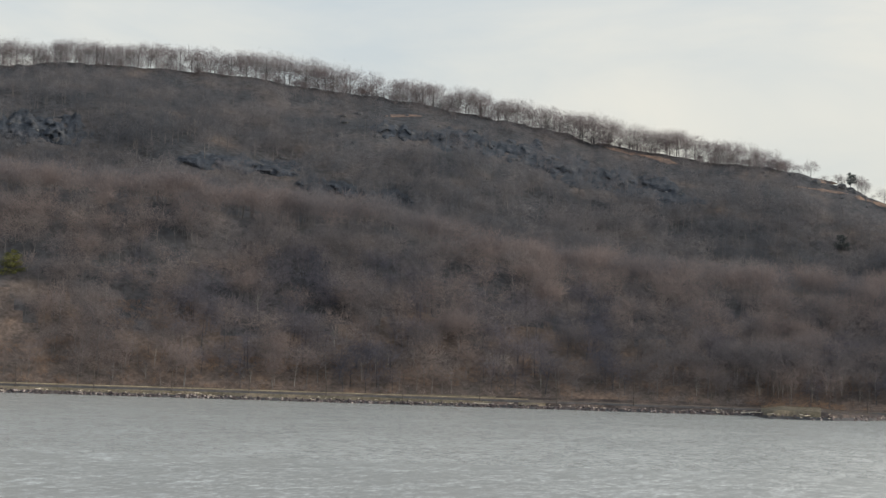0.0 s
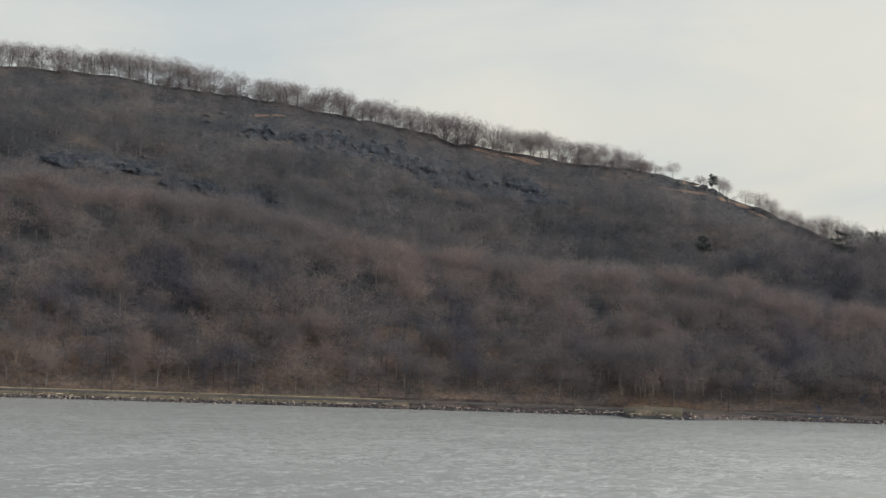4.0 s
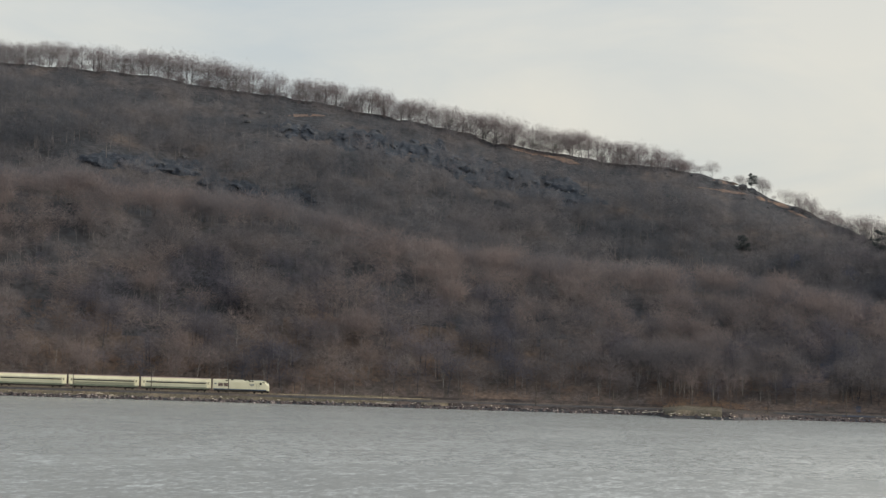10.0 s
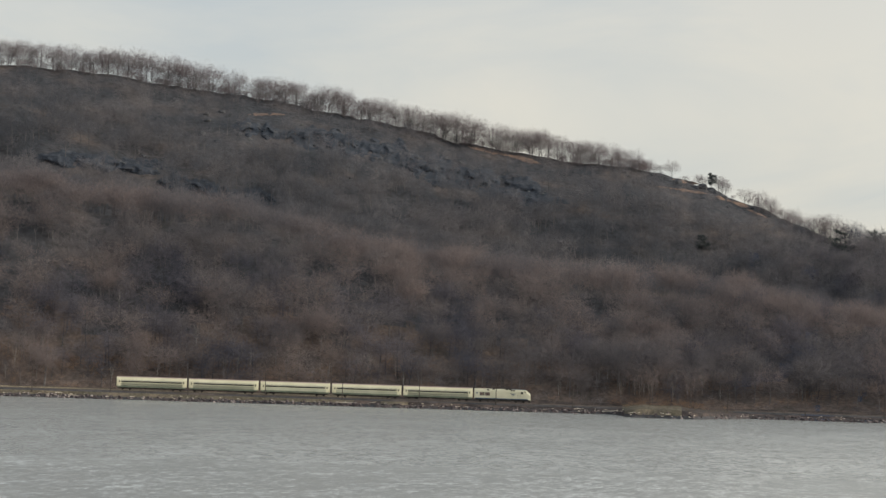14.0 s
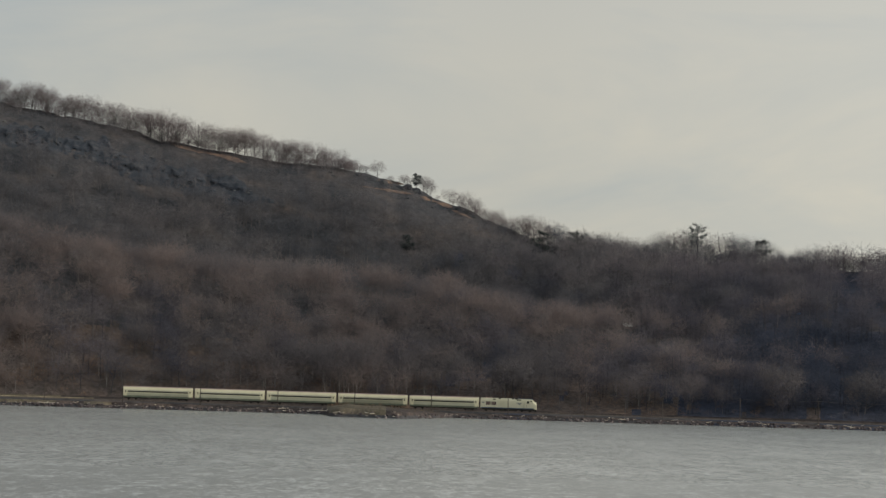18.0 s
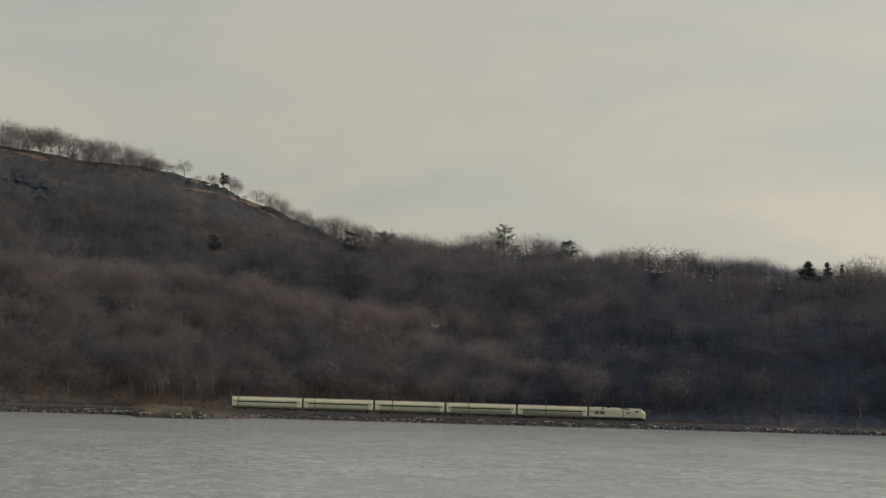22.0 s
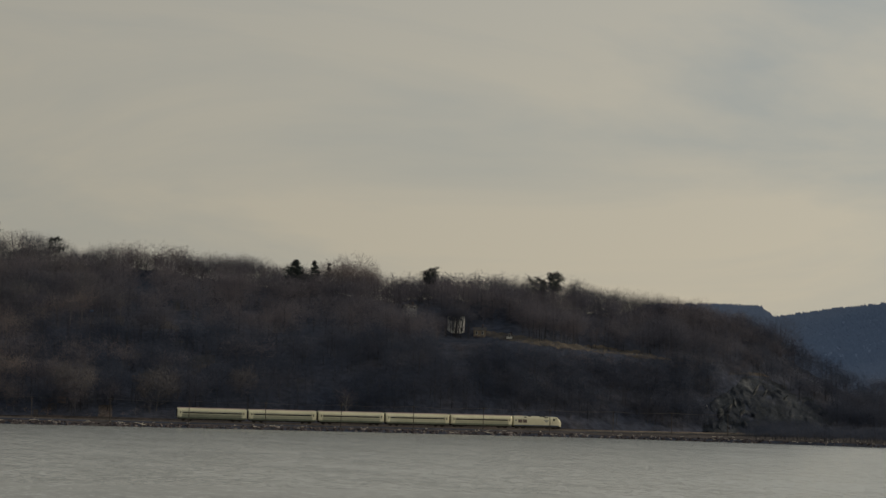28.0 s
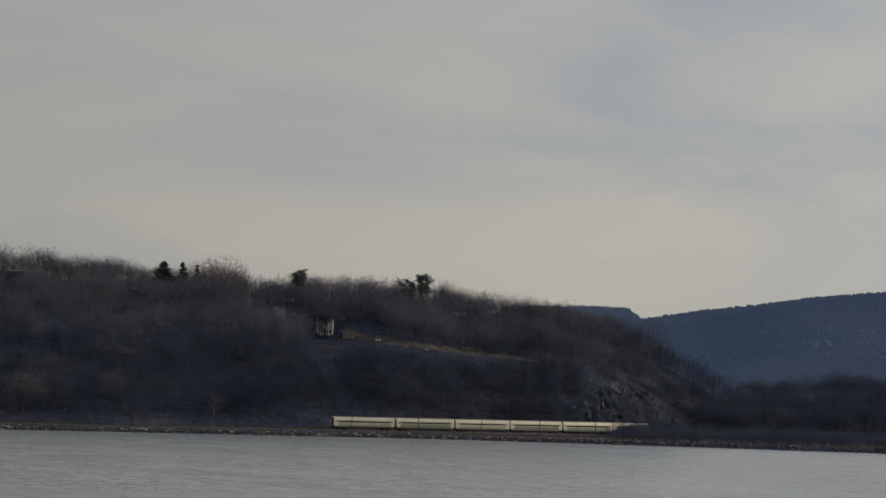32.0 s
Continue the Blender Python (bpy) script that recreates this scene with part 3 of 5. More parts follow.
def tree_thing(name, wood, mat_trunk, mat_crown, label, category="tree", group=""):
    root = tagged(new(name), label, category, group)
    part("trunk", mesh_np("trunk", [tuple(p) for p in wood.v], wood.f, mat_trunk), None, root)
    part("crown", mesh_np("crown", [tuple(p) for p in wood.tv], wood.tf, mat_crown), None, root)
    return root


def crown_tree(seed, h, limbs, twigs, tw, wide=0.36, tall=0.37, base=0.60, sides=4, segs=2, fine=False, trunk_r=0.016):
    """A leafless tree with a rounded crown: limbs reach to an egg-shaped outline and carry the twigs."""
    rng = random.Random(seed)
    wood = Wood()
    trunk = bent(rng, Vector((0, 0, -0.08 * h)), Vector((rng.uniform(-0.06, 0.06), rng.uniform(-0.06, 0.06), 1)), h * 0.9, 4, 0.05, 0.25)
    wood.limb(trunk, h * trunk_r, h * 0.004, sides)
    mid = Vector((trunk[3].x * 0.6, trunk[3].y * 0.6, h * base))
    for i in range(limbs):
        zf = -0.45 + 1.42 * (i + 0.5) / limbs
        a = i * 2.39996 + rng.uniform(-0.35, 0.35)
        q = math.sqrt(max(1 - zf * zf, 0.0))
        out = Vector((math.cos(a) * q * wide, math.sin(a) * q * wide, zf * tall)) * h * rng.uniform(0.72, 1.08)
        tip = mid + out
        f = min(max(0.30 + 0.5 * (zf + 0.45) / 1.42 + rng.uniform(-0.06, 0.06), 0.2), 0.92)
        k = min(int(f * 4), 3)
        p = trunk[k].lerp(trunk[k + 1], f * 4 - k)
        bow = p.lerp(tip, 0.5) + Vector((0, 0, h * rng.uniform(-0.03, 0.04))) + Vector((rng.uniform(-1, 1), rng.uniform(-1, 1), 0)) * h * 0.03
        wood.limb([p, bow, tip] if segs == 2 else [p, p.lerp(bow, 0.6), bow, tip], h * 0.0075, h * 0.002, 3)
        outn = out.normalized()
        for j in range(twigs):
            g = rng.uniform(0.35, 1.0)
            s = p.lerp(bow, g * 2) if g < 0.5 else bow.lerp(tip, g * 2 - 1)
            e = (outn * 0.4 + Vector((rng.uniform(-1, 1), rng.uniform(-1, 1), rng.uniform(-0.55, 1.0)))).normalized()
            ln = h * rng.uniform(0.08, 0.15)
            t2 = s + e * ln
            wood.twig(s, t2, tw, rng)
            if fine:
                for _ in range(3):
                    u = s.lerp(t2, rng.uniform(0.3, 0.9))
                    e2 = (e + Vector((rng.uniform(-1, 1), rng.uniform(-1, 1), rng.uniform(-0.5, 1)))).normalized()
                    wood.twig(u, u + e2 * ln * rng.uniform(0.4, 0.75), tw * 0.7, rng)
    return wood


def forest(name, label, templates, th, r, h, mat_wood, mat_twig, seed, sink=0.0):
    """Many trees of one wood, joined; templates are 10 m high. Each tree has a tone of its own."""
    rng = np.random.default_rng(seed)
    z = ground_z(th, r) - sink
    pick = rng.integers(0, len(templates), len(th))
    x0, y0 = r * np.sin(np.radians(th)), r * np.cos(np.radians(th))
    tone = np.clip(rng.normal(0.45, 0.2, len(th)) + 0.8 * fbm(x0 / 45.0, r / 45.0, 61), 0, 1)
    VV, FF, MM, TT, base = [], [], [], [], 0
    for k, (v, f, nw) in enumerate(templates):
        sel = np.where(pick == k)[0]
        if not len(sel):
            continue
        a, s = rng.uniform(0, 2 * np.pi, len(sel)), h[sel] / 10.0
        wd = s * rng.uniform(0.85, 1.25, len(sel))
        c, sn = np.cos(a), np.sin(a)
        x = (v[None, :, 0] * c[:, None] - v[None, :, 1] * sn[:, None]) * wd[:, None] + x0[sel][:, None]
        y = (v[None, :, 0] * sn[:, None] + v[None, :, 1] * c[:, None]) * wd[:, None] + y0[sel][:, None]
        zz = v[None, :, 2] * s[:, None] + z[sel][:, None]
        VV.append(np.stack([x, y, zz], -1).reshape(-1, 3))
        FF.append((f[None] + base + len(v) * np.arange(len(sel))[:, None, None]).reshape(-1, 3))
        mi = np.ones(len(f), np.int32)
        mi[:nw] = 0
        MM.append(np.tile(mi, len(sel)))
        TT.append(np.repeat(tone[sel], len(f)))
        base += len(v) * len(sel)
    me = mesh_np(name, np.concatenate(VV), np.concatenate(FF), mat_wood)
    me.materials.append(mat_twig)
    me.polygons.foreach_set("material_index", np.concatenate(MM))
    me.attributes.new("tone", "FLOAT", "FACE").data.foreach_set("value", np.concatenate(TT).astype(np.float32))
    return tagged(new(name, me), label, "woods", kind="stuff")


def puff_tree(seed, h, twigs, tw, wide, tall, base, limbs=7, seg=4, girth=0.015, reach=(0.08, 0.16), lump=1.0):
    """A leafless tree as seen from afar: trunk, limbs and a soft rounded cloud of fine twigs in lobes."""
    rng = random.Random(seed)
    wood = Wood()
    trunk = bent(rng, Vector((0, 0, -0.08 * h)), Vector((rng.uniform(-0.06, 0.06), rng.uniform(-0.06, 0.06), 1)), h * 0.85, 3, 0.05, 0.25)
    wood.limb(trunk, h * girth, h * girth * 0.27, seg if seg > 4 else 3)
    mid = Vector((trunk[2].x * 0.7, trunk[2].y * 0.7, h * base))
    lobes = []
    for i in range(limbs):
        zf = -0.5 + 1.35 * (i + 0.5) / limbs
        a = i * 2.39996 + rng.uniform(-0.4, 0.4)
        q = math.sqrt(max(1 - zf * zf, 0.0))
        c = mid + Vector((math.cos(a) * q * wide, math.sin(a) * q * wide, zf * tall)) * h * rng.uniform(0.55, 0.78)
        lobes.append((c, h * rng.uniform(0.11, 0.17) * lump))
        f = 0.35 + 0.4 * i / limbs
        k = min(int(f * 3), 2)
        if seg > 4:
            f = 0.22 + 0.36 * i / limbs
            k = min(int(f * 3), 2)
            p = trunk[k].lerp(trunk[k + 1], f * 3 - k)
            bow = p.lerp(c, 0.5) + Vector(((c.x - p.x) * 0.16, (c.y - p.y) * 0.16, -0.05 * h)) + Vector((rng.uniform(-1, 1), rng.uniform(-1, 1), 0)) * h * 0.025
            wood.limb([p, bow, c + (c - bow) * 0.25], h * 0.42 * girth, h * 0.0016, 3)
        else:
            wood.twig(trunk[k].lerp(trunk[k + 1], f * 3 - k), c, h * 0.004, rng)
    for j in range(twigs):
        c, rad = lobes[j % limbs]
        d = Vector((rng.gauss(0, 1), rng.gauss(0, 1), rng.gauss(0, 1))).normalized()
        s = c + Vector((d.x * 1.15, d.y * 1.15, d.z)) * rad * rng.random() ** 0.45
        e = (d * 0.6 + Vector((rng.uniform(-1, 1), rng.uniform(-1, 1), rng.uniform(-0.5, 1.0)))).normalized()
        g = s - mid
        shell = Vector((g.x / wide, g.y / wide, g.z / tall))
        wood.twig(s, s + e * h * rng.uniform(*reach), tw, rng, shell.normalized() * 0.7 + d * 0.5 + Vector((0, 0, 0.25)))
    return wood


WOODS = [tri_arrays(puff_tree(100 + i, 10.0, 290, 0.027, 0.36 + 0.03 * (i % 3), 0.38, 0.56, limbs=9 + i % 4, girth=0.012, reach=(0.12, 0.25))) for i in range(8)]
WOODS_THIN = [tri_arrays(puff_tree(120 + i, 10.0, 200, 0.033, 0.36 + 0.03 * (i % 3), 0.40, 0.53, limbs=8 + i % 3, girth=0.012, reach=(0.12, 0.25))) for i in range(8)]
WOODS_FINE = [tri_arrays(puff_tree(140 + i, 10.0, 330, 0.042, 0.40 + 0.03 * (i % 3), 0.47, 0.47, limbs=9 + i % 3, girth=0.012, reach=(0.06, 0.13), lump=1.2)) for i in range(6)]
BRUSH = [tri_arrays(puff_tree(200 + i, 10.0, 95, 0.055, 0.46, 0.40, 0.42, limbs=5, reach=(0.12, 0.26))) for i in range(5)]

BRUSH_FINE = [tri_arrays(puff_tree(220 + i, 10.0, 105, 0.06, 0.42, 0.46, 0.48, limbs=6)) for i in range(5)]


# bare stretches of the hillside: bearings, then the rises of their upper and lower edges at both ends
ROCK_BANDS = (
    (1, "dark blue-grey cliff below the ridge", -19.6, -16.7, 5.65, 5.45, 4.95, 4.9),
    (2, "dark rock band under the ridge oaks", -11.2, -6.0, 5.80, 5.12, 5.42, 4.66),
    (3, "dark broken cliff on the upper slope", -7.2, -3.2, 5.16, 4.30, 4.62, 3.85),
    (4, "grey scree and ledges in the woods", -15.2, -12.0, 4.85, 4.68, 4.55, 4.38),
    (5, "dark ledges above the lower woods", -12.6, -9.6, 4.50, 4.05, 4.12, 3.65))
GRASS_BANDS = (
    ("-5.6:5.27 -4.75:5.11 -4.4:5.04 -3.9:4.92", 0.035), ("-10.45:5.80 -9.9:5.83 -9.6:5.82", 0.018),
    ("-1.4:4.50 -0.8:4.43 -0.2:4.36", 0.022), ("-1.05:4.66 -0.45:4.57", 0.022), ("-0.1:4.31 0.3:4.20 0.7:4.07", 0.03), ("0.6:4.05 1.1:3.85", 0.018))


def bared(t, e, rng):
    """True for trees that would stand in, or close below, a bare stretch."""
    out = np.zeros(len(t), bool)
    chance = rng.uniform(0, 1, len(t))
    for _, _, t0, t1, a0, a1, b0, b1 in ROCK_BANDS:
        u = (t - t0) / (t1 - t0)
        rag = 0.25 * fbm(t * 1.7, e * 4.0, 57)
        out |= (u > 0) & (u < 1) & (e < a0 + (a1 - a0) * u + 0.02 + rag) & (e > b0 + (b1 - b0) * u - 0.30 + rag) & (chance < 0.72)
    for line, half in GRASS_BANDS:
        ts = [float(q.split(":")[0]) for q in line.split()]
        mid = knots(line)(t)
        out |= (t > ts[0]) & (t < ts[-1]) & (e < mid + half) & (e > mid - half - 0.34) & (chance < 0.93)
    return out


def plant_woods():
    rng = np.random.default_rng(7)

    def scatter(n, t0, t1, i, a, k, c):
        """Bearings and distances between two breaks of the ground."""
        t = rng.uniform(t0, t1, n)
        q = section(t)[0]
        lo, hi = q[i] + a, q[k] + c
        d = lo + (hi - lo) * rng.uniform(0, 1, n)
        clearing = (t > -1.8) & (t < 0.7) & (q[13] - d < 16) & (rng.uniform(0, 1, n) < 0.7)
        open_knob = clearing | (t > -5.0) & (t < 2.6) & (q[13] - d < 9) & (rng.uniform(0, 1, n) < 0.8)
        field = (t > 16.3) & (t < 20.9) & (d > q[10] - 9) & (d < q[10] + 4)
        yard = ((t > 15.95) & (t < 16.65) & (d > YARD - 62) & (d < YARD + 4)) | ((t >= 16.6) & (t < 17.7) & (d > YARD - 28) & (d < YARD + 8))
        yard |= (t > 4.3) & (t < 4.8) & (d > SHED - 32) & (d < SHED + 3) & (rng.uniform(0, 1, n) < 0.8)
        yard |= (t > -18.95) & (t < -18.0) & (d > CEDAR - 45) & (d < CEDAR + 3) & (rng.uniform(0, 1, n) < 0.9)
        crag_at = (t > 21.9) & (t < 24.6) & (d < q[9] + 48)
        rocky = bared(t, np.degrees(np.arctan2(ground_z(t, d) - EYE[2], d)), rng)
        ok = ~(open_knob | field | yard | crag_at | rocky)
        return t[ok], d[ok]

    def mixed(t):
        """True where trees take the right hill's shade-darkened colours instead of the left's."""
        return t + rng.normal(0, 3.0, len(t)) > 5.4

    point_t, point_d, point_h = [], [], []
    t, d = scatter(1950, -20.6, 9.0, 9, 0, 10, 24)
    h = rng.uniform(10.0, 17.5, len(t))
    q = section(t)[0]
    w = mixed(t)
    # Patches near the foot and one hollow also get the darkened colours.
    w |= (d < q[9] + 60) & (fbm(t * 1.25, d / 30, 131) + rng.normal(0, 0.06, len(t)) > 0.13) & (t > -16.5)
    w |= (np.abs(t + 7.36) < 0.75) & (d < q[9] + 50) & (rng.uniform(0, 1, len(t)) < 0.75)
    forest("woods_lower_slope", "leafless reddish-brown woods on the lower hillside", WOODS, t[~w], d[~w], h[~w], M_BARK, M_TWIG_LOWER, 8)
    point_t, point_d, point_h = [t[w]], [d[w]], [h[w]]
    t, d = scatter(2900, -20.6, 9.0, 10, 24, 13, -10)
    q = section(t)[0]
    h = rng.uniform(9.5, 16.0, len(t)) * np.where((d > q[13] - 45) & (t < 3), 0.62, 1.0) * np.where((d > q[12] - 10) & (t < 3), 0.88, 1.0)
    w = mixed(t)
    forest("woods_upper_slope", "leafless woods on the steep upper hillside, haze tinted into their grey", WOODS_THIN, t[~w], d[~w], h[~w], M_BARK, M_TWIG_HAZED, 8)
    point_t, point_d, point_h = point_t + [t[w]], point_d + [d[w]], point_h + [h[w]]
    t, d = scatter(2050, 9.0, 30.0, 9, 4, 13, 16)
    pt, pd, ph = np.concatenate(point_t + [t]), np.concatenate(point_d + [d]), np.concatenate(point_h + [rng.uniform(10.0, 16.5, len(t))])
    q = section(pt)[0]
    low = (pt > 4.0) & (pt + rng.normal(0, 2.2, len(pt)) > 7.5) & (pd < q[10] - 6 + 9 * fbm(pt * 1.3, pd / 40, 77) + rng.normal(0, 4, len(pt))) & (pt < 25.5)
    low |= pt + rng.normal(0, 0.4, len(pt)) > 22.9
    top = ~low & (pd > q[13] - 34)
    low2 = ~low & ~top
    forest("woods_point", "leafless woods on the low hill, shade and haze in their colour", WOODS_THIN, pt[low2], pd[low2], ph[low2], M_DARK_BARK, M_TWIG_DIMMED, 8)
    forest("woods_skyline", "leafless woods along the low hill's crest", WOODS_FINE, pt[top], pd[top], ph[top] * 0.93, M_DARK_BARK, M_TWIG_DIMMED, 8)
    t, d = scatter(420, 6.5, 22.2, 9, 3, 10, -8)
    forest("woods_shore", "dense bare woods above the railway, shade painted in blue-black", WOODS_THIN, np.concatenate([pt[low], t]), np.concatenate([pd[low], d]), np.concatenate([ph[low] * 0.9, rng.uniform(5.0, 11.0, len(t))]), M_DARK_BARK, M_TWIG_SHADED, 8)
    m = 1500
    bt = rng.uniform(-20.6, 29.5, m)
    br = section(bt)[0][9] + rng.uniform(-3, 16, m)
    bh = rng.uniform(1.8, 4.6, m)
    w = mixed(bt)
    red = ~w & (rng.uniform(0, 1, m) < 0.4 + 0.8 * fbm(bt * 0.9, 0 * bt, 83))
    w2 = ~w & ~red
    forest("brush_by_track", "leafless thicket along the railway cutting", BRUSH, bt[w2], br[w2], bh[w2], M_BARK, M_TWIG_LOWER, 9)
    forest("brush_by_track", "russet thicket along the railway cutting", BRUSH, bt[red], br[red], bh[red], M_BARK, M_TWIG_RUSSET, 9)
    forest("brush_by_track", "leafless thicket along the railway, darkened in colour for shade", BRUSH, bt[w], br[w], bh[w], M_DARK_BARK, M_TWIG_SHADED, 9)
    m = 1150
    bt = rng.uniform(21.75, 29.8, m)
    br = np.minimum(shore_r(bt) + 6 + rng.uniform(0, 1, m) ** 1.3 * 170, track_r(bt) - 9)
    keep = bt > 22.55 + rng.uniform(0, 1, m) ** 2 * 0.8
    forest("brush_on_point", "tangled bare brush on the rocky point", BRUSH, bt[keep], br[keep], rng.uniform(3.0, 7.5, keep.sum()), M_DARK_BARK, M_TWIG_SHADED, 10)
    for t0, t1, e0, e1, m in ((-16.6, -14.5, 0.9, 1.5, 190), (-14.6, -11.3, 0.0, 0.35, 200), (-18.8, -16.9, 0.1, 0.6, 80), (-7.5, -3.5, 0.1, 0.5, 140), (-4.0, -1.0, 0.9, 1.6, 60), (-2.8, 0.4, 0.0, 0.4, 90), (-11.5, -7.5, -0.05, 0.25, 120)):
        bt = rng.uniform(t0, t1, m)
        br = rise_line(bt, rng.uniform(e0, e1, (1, m)))[0]
        forest("russet_brush", "russet brush holding dead leaves under bare trees", BRUSH, bt, br, rng.uniform(1.6, 4.2, m), M_BARK, M_TWIG_RUSSET, 14)
    bt = rng.uniform(-7.0, 2.6, 640)
    br = section(bt)[0][13] - rng.uniform(4, 85, 640)
    forest("scrub_on_knob", "low grey scrub below the open knob", BRUSH, bt, br, rng.uniform(1.5, 4.6, 640), M_BARK, M_TWIG_HAZED, 18)
    bt = rng.uniform(-1.95, -0.1, 70)
    forest("russet_tufts", "russet grass tufts on the shore mound", BRUSH, bt, track_r(bt) - rng.uniform(5, 13, 70), rng.uniform(0.6, 1.5, 70), M_BARK, M_TWIG_RUSSET, 15)
    bt = rng.uniform(-2.3, -0.2, 80)
    forest("russet_thicket", "russet thicket behind the track at the mound", BRUSH, bt, track_r(bt) + rng.uniform(6, 13, 80), rng.uniform(2.2, 3.6, 80), M_BARK, M_TWIG_RUSSET, 26)
    bt = rng.uniform(-1.95, 0.5, 260)
    f = rng.uniform(0, 1, 260)
    forest("mound_grass", "olive and tan grass tussocks on the shore mound", BRUSH, bt, shore_r(bt) + 5 + f * (track_r(bt) - 8 - shore_r(bt) - 5), rng.uniform(0.5, 1.1, 260), M_GRASS, M_TUSSOCK, 25)
    bt = rng.uniform(22.85, 24.2, 90)
    forest("thicket_on_point", "tall bare thicket hiding the railway at the point", BRUSH, bt, track_r(bt) - rng.uniform(9, 30, 90), rng.uniform(6.0, 9.0, 90), M_DARK_BARK, M_TWIG_SHADED, 19)
    m = 750
    ct = rng.uniform(1.8, 23.8, m)
    cr = section(ct)[0][13] + rng.normal(-2, 9, m)
    ok = ~((ct > 15.95) & (ct < 17.7) & (cr < YARD + 6))
    forest("understory_on_skyline", "dark brush under the skyline trees", BRUSH, ct[ok], cr[ok], rng.uniform(3.2, 8.2, ok.sum()), M_DARK_BARK, M_TWIG_DIMMED, 13, 1.3)
    ct = rng.uniform(2.6, 23.6, 900)
    cr = section(ct)[0][13] + rng.uniform(-3, 16, 900)
    forest("skyline_thicket", "dense saplings between the skyline trees", BRUSH_FINE, ct, cr, rng.uniform(5.0, 9.5, 900), M_DARK_BARK, M_TWIG_DIMMED, 17, 1.0)
    m = 560
    ct = 16.2 + 6.5 * rng.uniform(0, 1, m) ** 0.75
    q = section(ct)[0]
    cr = q[9] + 12 + (q[10] - q[9] - 12) * rng.uniform(0, 1, m) ** 0.6 - np.where(ct < 21.3, 4.0, -6.0)
    cr = np.where((ct > 22.1) & (cr < q[9] + 40), q[9] + 46 + rng.uniform(0, 12, m), cr)
    forest("brush_below_meadow", "dark brown brush on the slope below the meadow", BRUSH, ct, cr, rng.uniform(1.8, 4.6, m), M_DARK_BARK, M_TWIG_DIMMED, 27)
    m = 480
    ct = np.concatenate([rng.uniform(15.9, 21.4, m), rng.uniform(21.4, 22.5, 160)])
    cr = section(ct)[0][10] - np.concatenate([rng.uniform(0.5, 8, m), rng.uniform(2, 20, 160)])
    forest("low_scrub_at_meadow", "low brown scrub at the lower edge of the meadow", BRUSH, ct, cr, rng.uniform(1.1, 2.5, len(ct)), M_DARK_BARK, M_TWIG_DIMMED, 29)
    ct = rng.uniform(16.45, 18.4, 170)
    forest("thicket_behind_house", "dense bare thicket behind the house and meadow", BRUSH, ct, YARD + rng.uniform(5, 44, 170), rng.uniform(3.5, 7.5, 170), M_DARK_BARK, M_TWIG_DIMMED, 28)
    m = 620
    ct = rng.uniform(20.4, 25.4, m)
    cr = section(ct)[0][9] + rng.uniform(2, 44, m)
    ok = (ct < 22.0) | (ct > 24.4) | (cr < section(ct)[0][9] + 6) | (rng.uniform(0, 1, m) < 0.4)
    forest("brush_below_crag", "brush at the foot of the rock cliff, shade in its colour", BRUSH, ct[ok], cr[ok], rng.uniform(2.5, 6.5, ok.sum()), M_DARK_BARK, M_TWIG_SHADED, 12)


def ridge_brush():
    rng = np.random.default_rng(19)
    m = 1400
    t = rng.uniform(-20.6, -1.5, m)
    t = t[vnoise(t * 2.3, 0 * t, 81) + rng.normal(0, 0.12, m) > 0.22]
    r = ridge_r(t) + rng.uniform(-6, 9, len(t))
    v = rng.uniform(-20.6, -1.4, 420)
    v = v[vnoise(v * 1.6, 0 * v, 85) > 0.3]
    t, r = np.concatenate([t, v]), np.concatenate([r, ridge_r(v) + rng.uniform(-4, 1, len(v))])
    u = rng.uniform(0.75, 2.9, 90)
    t, r = np.concatenate([t, u]), np.concatenate([r, section(u)[0][13] + rng.uniform(-7, 5, 90)])
    forest("brush_on_ridge", "leafless brush and saplings under the ridge oaks", BRUSH_FINE, t, r, rng.uniform(2.6, 7.6, len(t)), M_BARK, M_RIDGE_TWIG, 20, 0.7)
    t = rng.uniform(-20.6, 2.2, 560)
    t = t[vnoise(t * 3.1, 0 * t, 87) > 0.25]
    forest("scrub_on_ridge_edge", "low grey scrub along the ridge edge", BRUSH_FINE, t, section(t)[0][13] - rng.uniform(0, 10, len(t)), rng.uniform(0.8, 2.3, len(t)), M_BARK, M_TWIG_HAZED, 21, 0.3)


ridge_brush()
YARD = at_rise(16.32, 1.72, 1000, 1150)
SHED = at_rise(4.56, 1.56, 985, 1200)
CEDAR = at_rise(-18.45, 2.05, 980, 1230)
plant_woods()


